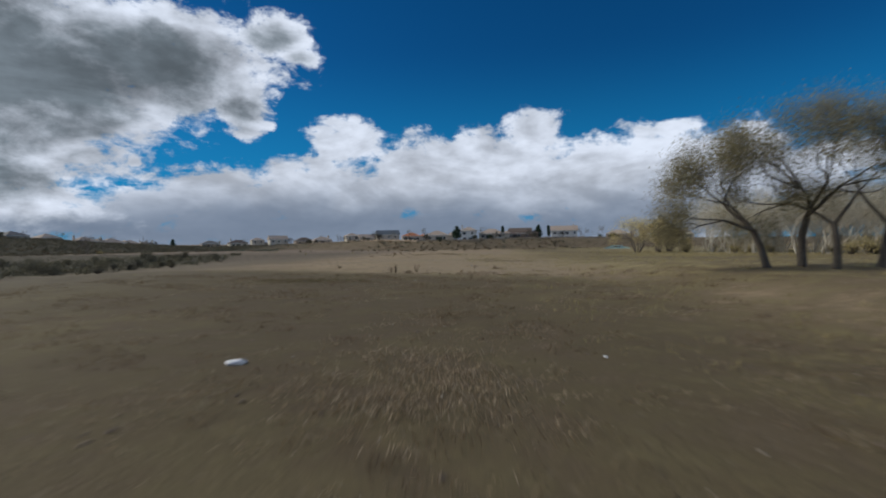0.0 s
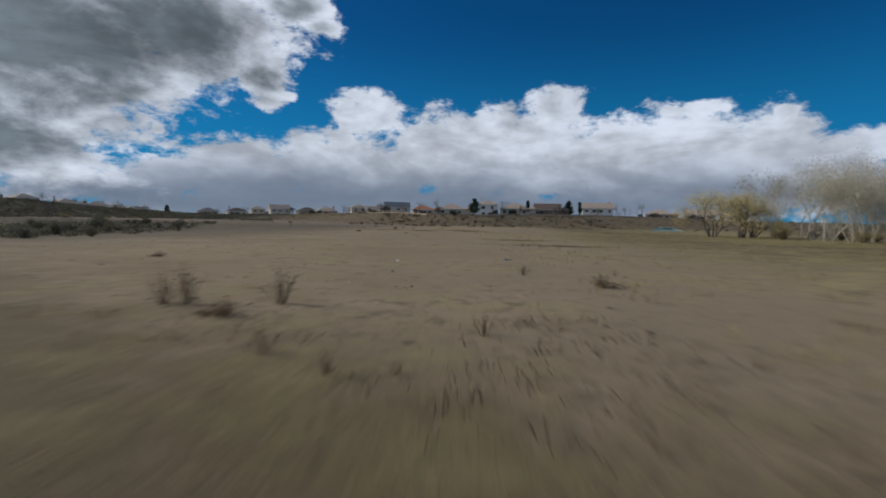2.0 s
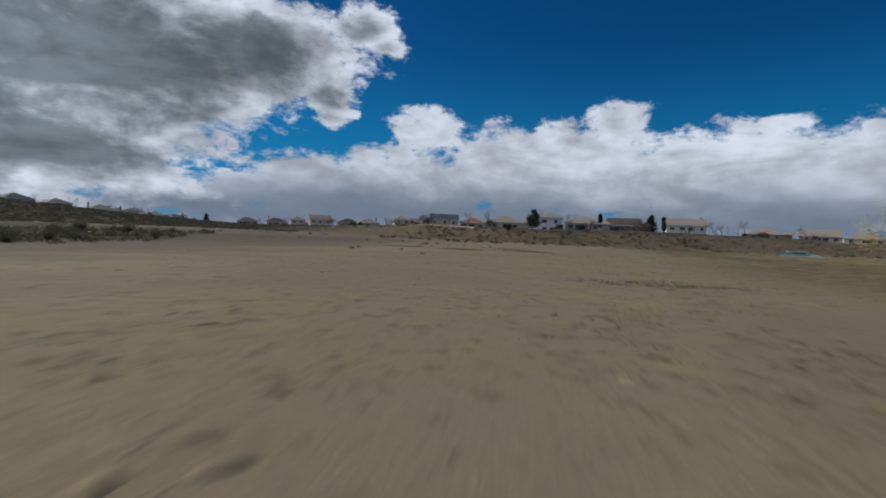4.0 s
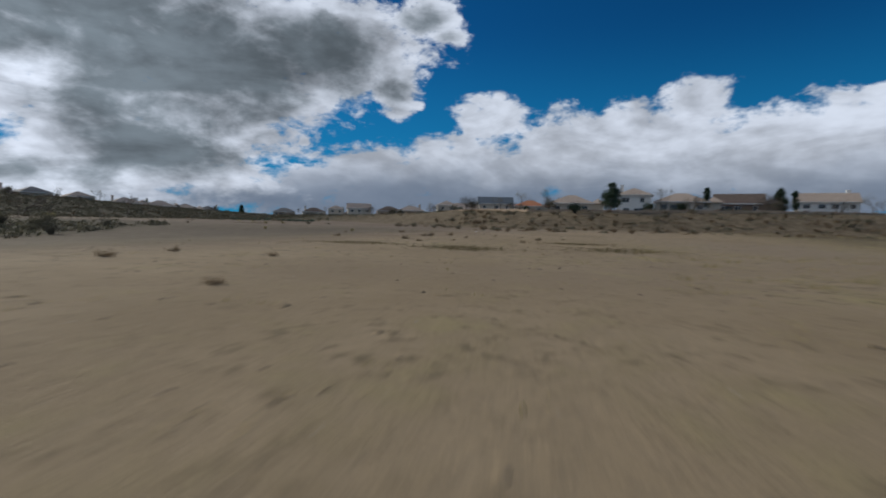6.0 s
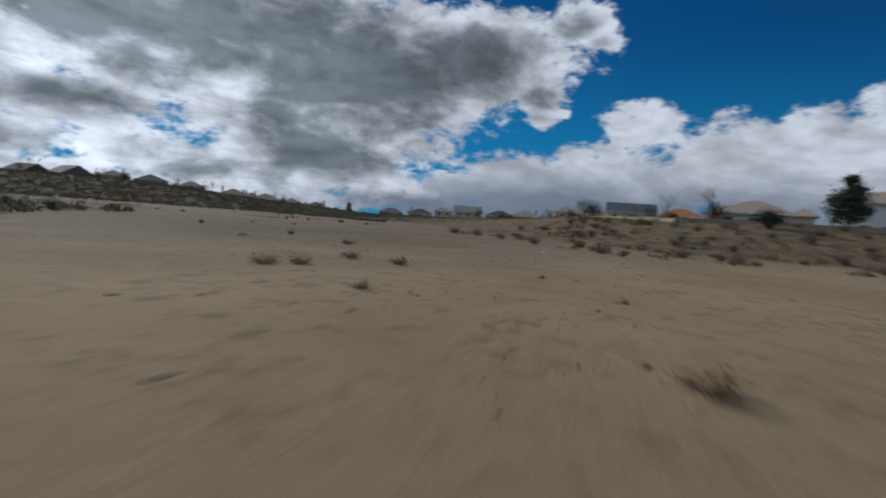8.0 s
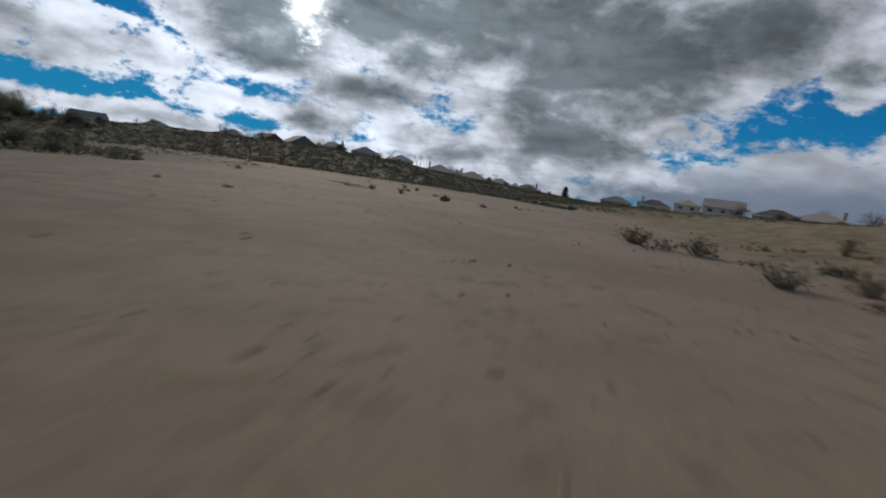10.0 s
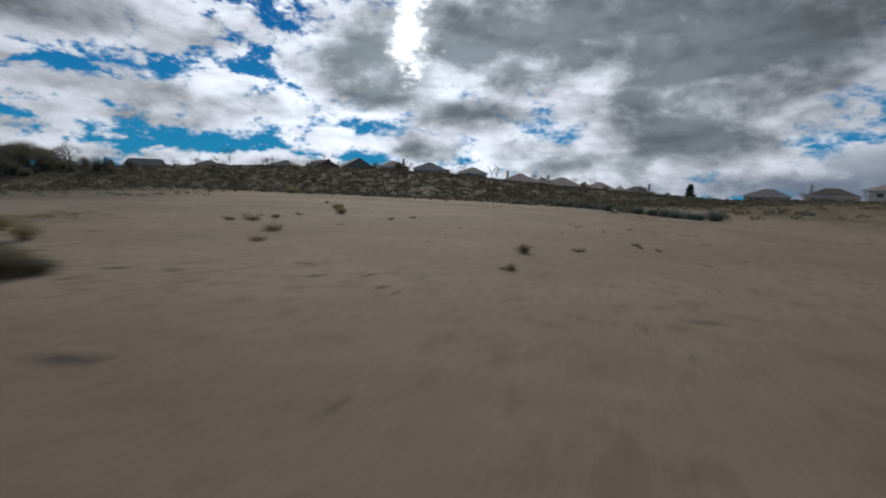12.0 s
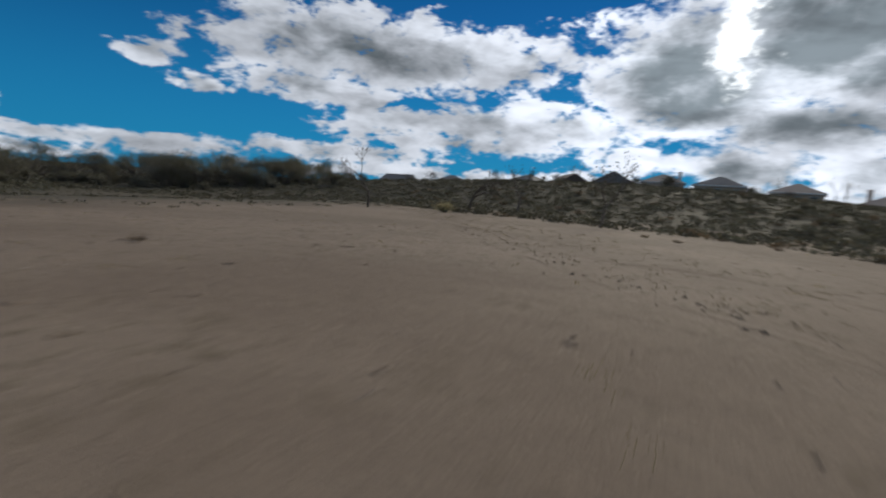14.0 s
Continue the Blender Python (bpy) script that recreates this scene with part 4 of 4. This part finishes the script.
W15 = [(-4.6, 42.5), (-4.2, 42.6), (-2.4, 42.8), (-0.3, 38.5), (-1.3, 39.2), (0.7, 38.3), (1.5, 40.6), (3.2, 49.3), (6.2, 49.4), (3.8, 36.6), (1.9, 33.0)]
CLODS3 = [(2.5, 59.4), (2.1, 60.4), (1.9, 62.8), (1.6, 65.2), (-3.8, 61.3), (3.2, 59.3), (0.7, 65.5), (-0.7, 60.3)]


def blades(name, spots, seed, tall, width, per, mat, label, lean=0.5):
    """Tufts of narrow blades, each a bent strip."""
    r = np.random.RandomState(seed)
    xy = np.array(spots)
    base = height(xy[:, 0], xy[:, 1])
    n = len(xy) * per
    x = np.repeat(xy[:, 0], per) + r.normal(0, width, n)
    y = np.repeat(xy[:, 1], per) + r.normal(0, width, n)
    z = np.repeat(base, per)
    h = np.repeat(tall * r.uniform(0.5, 1.5, len(xy)), per) * r.uniform(0.4, 1.1, n)
    a = r.uniform(0, 2 * np.pi, n)
    ln = lean * r.uniform(0.1, 1.0, n)
    w = 0.006 + 0.05 * h * 0.5
    b = r.uniform(0, 2 * np.pi, n)
    p0 = np.stack([x - w * np.cos(b), y - w * np.sin(b), z - 0.01], 1)
    p1 = np.stack([x + w * np.cos(b), y + w * np.sin(b), z - 0.01], 1)
    mx, my = x + np.cos(a) * ln * h * 0.4, y + np.sin(a) * ln * h * 0.4
    p2 = np.stack([mx + w * 0.7 * np.cos(b), my + w * 0.7 * np.sin(b), z + h * 0.6], 1)
    p3 = np.stack([mx - w * 0.7 * np.cos(b), my - w * 0.7 * np.sin(b), z + h * 0.6], 1)
    p4 = np.stack([x + np.cos(a) * ln * h, y + np.sin(a) * ln * h, z + h * 0.95], 1)
    V = np.stack([p0, p1, p2, p3, p4], 1).reshape(-1, 3)
    k = np.arange(n) * 5
    F = [(i, i + 1, i + 2, i + 3) for i in k] + [(i + 3, i + 2, i + 4) for i in k]
    ob = raw_part(name, V, F, mat)
    return tagged(ob, label, "grass", kind="stuff")


rng = random.Random(9)


def strew(n, x0, x1, y0, y1, clump=0.0, seed=0):
    r = np.random.RandomState(seed)
    pts = np.stack([r.uniform(x0, x1, n * 3), r.uniform(y0, y1, n * 3)], 1)
    if clump:
        f = wavy(pts[:, 0], pts[:, 1], 7.0, seed + 50) + 0.6 * wavy(pts[:, 0], pts[:, 1], 2.6, seed + 51)
        pts = pts[f > np.quantile(f, clump)]
    return [tuple(p) for p in pts[:n]]


blades("brown_weeds", strew(2600, -26, 16, 3, 42, 0.6, 1), 151, 0.12, 0.16, 9, LEAF_DRY, "trampled brown weeds on the shaded near ground", 1.7)
blades("pale_litter", strew(2200, -16, 14, 3, 36, 0.62, 6), 159, 0.09, 0.14, 7, LEAF_LITTER, "pale broken stalks and leaves lying on the ground", 2.6)
blades("debris_weeds", [(DEBRIS0[0][0] + rng.gauss(0, 1.0), DEBRIS0[0][1] + rng.gauss(0, 1.6)) for _ in range(300)], 152, 0.11, 0.14, 10, LEAF_LITTER, "patch of broken pale brown weeds", 2.4)
blades("straw_grass", strew(5200, 4, 70, 4, 150, 0.5, 2), 153, 0.18, 0.22, 8, LEAF_STRAW, "thin straw-coloured grass along the lot's east side")
blades("sparse_grass", strew(1700, -30, 22, 40, 200, 0.72, 3), 154, 0.10, 0.16, 7, LEAF_STRAW, "sparse low grass on the dirt")
blades("bright_grass_strip", strew(3000, 44, 110, 92, 158, 0.2, 4), 155, 0.30, 0.3, 8, LEAF_STRAW, "pale tall grass in front of the grove")
blades("west_grass", strew(900, -150, -20, 170, 262, 0.75, 5), 156, 0.09, 0.16, 7, LEAF_STRAW, "sparse low grass on the western dirt")
blades("bank_grass", on_bank(4000, -105, 90, 150, 300, 2400), 157, 0.22, 0.3, 7, LEAF_STRAW, "dry grass on the banks")


def clump(x, y, n, rx, ry):
    return [(x + rng.gauss(0, rx), y + rng.gauss(0, ry)) for _ in range(n)]


blades("olive_weeds", clump(-7.0, 144.5, 420, 1.6, 1.3) + clump(0.5, 156.0, 260, 1.6, 0.8) + clump(3.0, 148.5, 420, 2.2, 1.6) + clump(-16.0, 146.0, 260, 2.2, 1.0)
       + clump(10.0, 78.0, 300, 3.0, 1.5) + clump(-9.0, 33.0, 420, 2.5, 1.5) + clump(9.0, 96.0, 260, 2.4, 1.2) + clump(-78.0, 212.0, 240, 3.0, 0.8),
       158, 0.10, 0.14, 8, LEAF_OLIVEWEED, "matted olive-brown weeds in patches on the dirt", 1.2)


def lumps(name, spots, seed, size, mat, label, flatness=0.55):
    """Irregular little clods or pebbles, one mesh."""
    r = np.random.RandomState(seed)
    xy = np.array(spots)
    base = height(xy[:, 0], xy[:, 1])
    unit = np.array([(1, 0, 0), (0.3, 0.95, 0), (-0.8, 0.6, 0), (-0.8, -0.6, 0), (0.3, -0.95, 0), (0.1, 0, 1), (0, 0, -0.5)])
    V, F = [], []
    for i, ((x, y), z) in enumerate(zip(xy, base)):
        s = size * min(r.lognormal(0, 0.5), 1.7)
        p = unit * r.uniform(0.7, 1.3, unit.shape) * s
        p[:, 2] *= flatness
        a = r.uniform(0, 6.28)
        q = np.stack([p[:, 0] * np.cos(a) - p[:, 1] * np.sin(a) + x, p[:, 0] * np.sin(a) + p[:, 1] * np.cos(a) + y, p[:, 2] + z], 1)
        V.append(q)
        o = i * 7
        for k in range(5):
            F.append((o + k, o + (k + 1) % 5, o + 5))
            F.append((o + (k + 1) % 5, o + k, o + 6))
    ob = raw_part(name, np.concatenate(V), F, mat)
    return tagged(ob, label, "clods", kind="stuff")


lumps("dark_clods", strew(2600, -30, 24, 4, 205, 0.55, 11) + strew(1500, -140, -10, 180, 256, 0.6, 12), 161, 0.045, DARKCLOD, "small dark clods and dung on the dirt")
lumps("pale_pebbles", strew(2600, -24, 22, 4, 205, 0.4, 13) + strew(1500, -140, -10, 185, 256, 0.4, 14), 162, 0.024, STONE, "small pale pebbles on the dirt")


def mounds(name, spots, seed, wide, mat, label):
    """Low swellings of loose soil and litter that catch a shade."""
    r = np.random.RandomState(seed)
    V, F = [], []
    for (x, y) in spots:
        z = ground_at(x, y)
        s, a0, el = wide * min(r.lognormal(0, 0.45), 1.5), r.uniform(0, 3.14), r.uniform(1.2, 2.6)
        o = len(V)
        for ring, (rr, hh) in enumerate(((1.0, -0.02), (0.7, 0.022), (0.35, 0.042))):
            for k in range(10):
                t = 2 * math.pi * k / 10
                u, w = rr * s * el * math.cos(t) * r.uniform(0.75, 1.25), rr * s * math.sin(t) * r.uniform(0.75, 1.25)
                V.append((x + u * math.cos(a0) - w * math.sin(a0), y + u * math.sin(a0) + w * math.cos(a0), z + hh * (0.6 + s * 0.5)))
        V.append((x, y, z + 0.048 * (0.6 + s * 0.5)))
        for ring in range(2):
            for k in range(10):
                j = (k + 1) % 10
                F.append((o + ring * 10 + k, o + ring * 10 + j, o + ring * 10 + 10 + j, o + ring * 10 + 10 + k))
        for k in range(10):
            F.append((o + 20 + k, o + 20 + (k + 1) % 10, o + 30))
    ob = raw_part(name, V, F, mat, smooth=True)
    return tagged(ob, label, "soil", kind="stuff")


mounds("soil_mounds", strew(420, -26, 22, 30, 200, 0.5, 21) + strew(380, -130, -12, 184, 252, 0.5, 22), 171, 0.14, SOIL, "low mounds of loose soil")

# single weeds and bushes
weed = [shrub("tall_weed", *W15[i], 180 + i, 0.9, 0.85, LEAF_DRY, "thin dry weed with upright brown stalks", 16, 90, 0.025, "weed", "tall dry weeds", DRY_STALK) for i in range(3)]
copies(weed[0], W15[3:5] + W15[6:7], 184, 0.35, 0.6)
copies(weed[1], W15[7:], 185, 0.3, 0.6)
mat_weed = shrub("flat_weed", *DARKB[0], 186, 1.2, 0.32, LEAF_DRY, "low dark flattened weed on the dirt", 22, 260, 0.05, "weed", "flat weeds", DRY_STALK)
copies(mat_weed, DARKB[1:], 187, 0.4, 0.8)
copies(mat_weed, WEEDS7, 196, 0.55, 1.0)
copies(mat_weed, DEAD[1:], 197, 0.3, 0.55)
shrub("dead_weed", *DEAD[0], 198, 0.6, 0.26, LEAF_LITTER, "uprooted dry brown weed with pale broken stalks", 34, 240, 0.04, "weed", stalk=DRY_STALK)
copies(mat_weed, [(-68.6, 234.4), (-67.8, 234.5), (-98.8, 234.4)], 190, 0.2, 0.35)
copies(mat_weed, [(-3.0, 41.5), (5.0, 46.5), (-11.4, 53.0)], 188, 0.4, 0.8)
sage = shrub("sagebrush", *SAGE_NEAR[0], 189, 1.3, 0.5, LEAF_SAGE, "grey-green sagebrush standing on the bare dirt", 40, 900, 0.05, "bush", "sagebrush on the lot", DRY_STALK)
copies(sage, SAGE_NEAR[1:], 190, 0.5, 0.8)
tuft = shrub("yellow_tuft", *TUFT_YEL[0], 191, 1.0, 0.5, LEAF_STRAW, "yellowish dry grass tuft on the dirt", 30, 500, 0.05, "bush", "yellow tufts", DRY_STALK)
copies(tuft, TUFT_YEL[1:], 192, 0.6, 1.1)
shrub("yellow_bush", *BUSHZ[0], 193, 3.2, 1.3, LEAF_STRAW, "yellow-green rounded bush at the edge of the dirt", 60, 1600, 0.07)
reed = shrub("green_reeds", *REED[0], 194, 2.4, 0.8, LEAF_REED, "low dark green reeds along the ditch", 50, 700, 0.08, "bush", "reeds along the ditch")
line = []
for (x0, y0), (x1, y1) in zip(REED, REED[1:]):
    line += [(x0 + (x1 - x0) * k / 5, y0 + (y1 - y0) * k / 5 + rng.uniform(-0.5, 0.5)) for k in range(5)]
copies(reed, line, 195, 0.6, 1.0)


def rut(points, seed, wide, label):
    """A wheel rut: a shallow pressed band between two low ridges."""
    r = random.Random(seed)
    V, F = [], []
    pts = []
    for (x0, y0), (x1, y1) in zip(points, points[1:]):
        n = max(2, int(math.hypot(x1 - x0, y1 - y0) / 0.7))
        pts += [(x0 + (x1 - x0) * i / n, y0 + (y1 - y0) * i / n) for i in range(n)]
    prof = ((-1.0, -0.03), (-0.62, 0.03), (-0.35, 0.006), (0.35, 0.006), (0.62, 0.026), (1.0, -0.03))
    for i, (x, y) in enumerate(pts):
        a, b = pts[max(0, i - 1)], pts[min(len(pts) - 1, i + 1)]
        d = Vector((b[0] - a[0], b[1] - a[1])).normalized()
        z = ground_at(x, y)
        k = wide * r.uniform(0.8, 1.2)
        off = r.uniform(-0.08, 0.08)
        for s, h in prof:
            V.append((x - d.y * (s * k + off), y + d.x * (s * k + off), z + h * r.uniform(0.6, 1.3)))
    for i in range(len(pts) - 1):
        for j in range(5):
            F.append((i * 6 + j, i * 6 + j + 1, i * 6 + 7 + j, i * 6 + 6 + j))
    ob = raw_part("wheel_rut", V, F, SOIL, smooth=True)
    return tagged(ob, label, "rut", "wheel ruts", "structure")


rut(RUT_A, 1, 0.55, "shallow wheel rut pressed into the dirt")
rut(RUT_B, 3, 0.5, "shallow wheel rut pressed into the dirt")
rut(RUT_C, 4, 0.7, "low eroded edge of soil at the bank's foot")


# weedy ground between the rut and the bank, and clods along the rut's edge
r_rut = random.Random(41)
edge_weeds, edge_clods = [], []
for (x0, y0), (x1, y1) in zip(RUT_A, RUT_A[1:]):
    length = math.hypot(x1 - x0, y1 - y0)
    ux, uy = (x1 - x0) / length, (y1 - y0) / length
    for _ in range(int(length * 9)):
        k, off = r_rut.uniform(0, length), 1.0 + 9.0 * r_rut.random() ** 1.4
        edge_weeds.append((x0 + ux * k - uy * off, y0 + uy * k + ux * off))
    for _ in range(int(length * 5)):
        k, off = r_rut.uniform(0, length), r_rut.gauss(0.3, 0.5)
        edge_clods.append((x0 + ux * k - uy * off, y0 + uy * k + ux * off))
blades("edge_weeds", edge_weeds, 163, 0.09, 0.16, 8, LEAF_OLIVEWEED, "thin olive weeds along the foot of the bank", 1.3)
lumps("edge_clods", edge_clods, 164, 0.06, DARKCLOD, "crumbled clods along the edge of the rut")


# ---------------------------------------------------------------- drain inlet and litter


def drain_inlet(x, y, yaw):
    root = new("drain_inlet")
    bm = box(4.2, 2.4, 1.3, 0, 0, 0.45, 0.08)
    part("box", bm, TEAL, root)
    bm = box(4.8, 2.9, 0.22, 0, 0, 1.22, 0.05)
    part("cap", bm, TEAL, root)
    part("slot", box(3.0, 0.1, 0.42, 0.2, -1.18, 0.82), DARKCLOD, root, "dark slot")
    for s in (-1, 1):
        bm = bmesh.new()
        pts = [(s * 2.1, -1.1, -0.3), (s * 5.6, -2.2, -0.3), (s * 5.6, -2.2, 0.12), (s * 2.1, -1.1, 1.1)]
        lo = [bm.verts.new(p) for p in pts]
        hi = [bm.verts.new((p[0], p[1] + 0.3, p[2])) for p in pts]
        bm.faces.new(lo)
        bm.faces.new(hi[::-1])
        for i in range(4):
            j = (i + 1) % 4
            bm.faces.new((lo[j], lo[i], hi[i], hi[j]))
        bmesh.ops.recalc_face_normals(bm, faces=bm.faces)
        part("wing_wall", bm, TEAL, root)
    part("apron", box(6.5, 2.6, 0.3, -0.5, -2.7, 0.0, 0.05), TEAL, root)
    root.matrix_world = pose(x, y, ground_at(x, y), 0, 0, yaw)
    tagged(root, "pale teal concrete drain inlet with splayed walls", "drain inlet")


drain_inlet(76.5, 214.0, -18)


def crumpled(name, x, y, seed, size, mat, label, category, long=1.0):
    r = random.Random(seed)
    bm = bmesh.new()
    bmesh.ops.create_icosphere(bm, subdivisions=3, radius=size)
    for v in bm.verts:
        n = noise.noise(v.co * (4.0 / size * 0.25) + Vector((seed, 0, 0)))
        v.co *= 1 + 0.55 * n
        v.co.x *= long
        v.co.z = max(v.co.z * 0.55, -size * 0.25)
    ob = part(name, bm, mat)
    ob.matrix_world = pose(x, y, ground_at(x, y) + size * 0.2, 0, 0, r.uniform(0, 180))
    return tagged(ob, label, category)


for i, (x, y) in enumerate(WHITE):
    crumpled("litter", x, y, 200 + i, (0.13, 0.10, 0.06, 0.04, 0.04)[i], PAPER, "crumpled white paper litter on the dirt", "litter", 1.5)
crumpled("plastic_bag", *BLUE[0], 210, 0.085, BLUEBAG, "dark blue crumpled plastic strip on the dirt", "litter", 2.6)
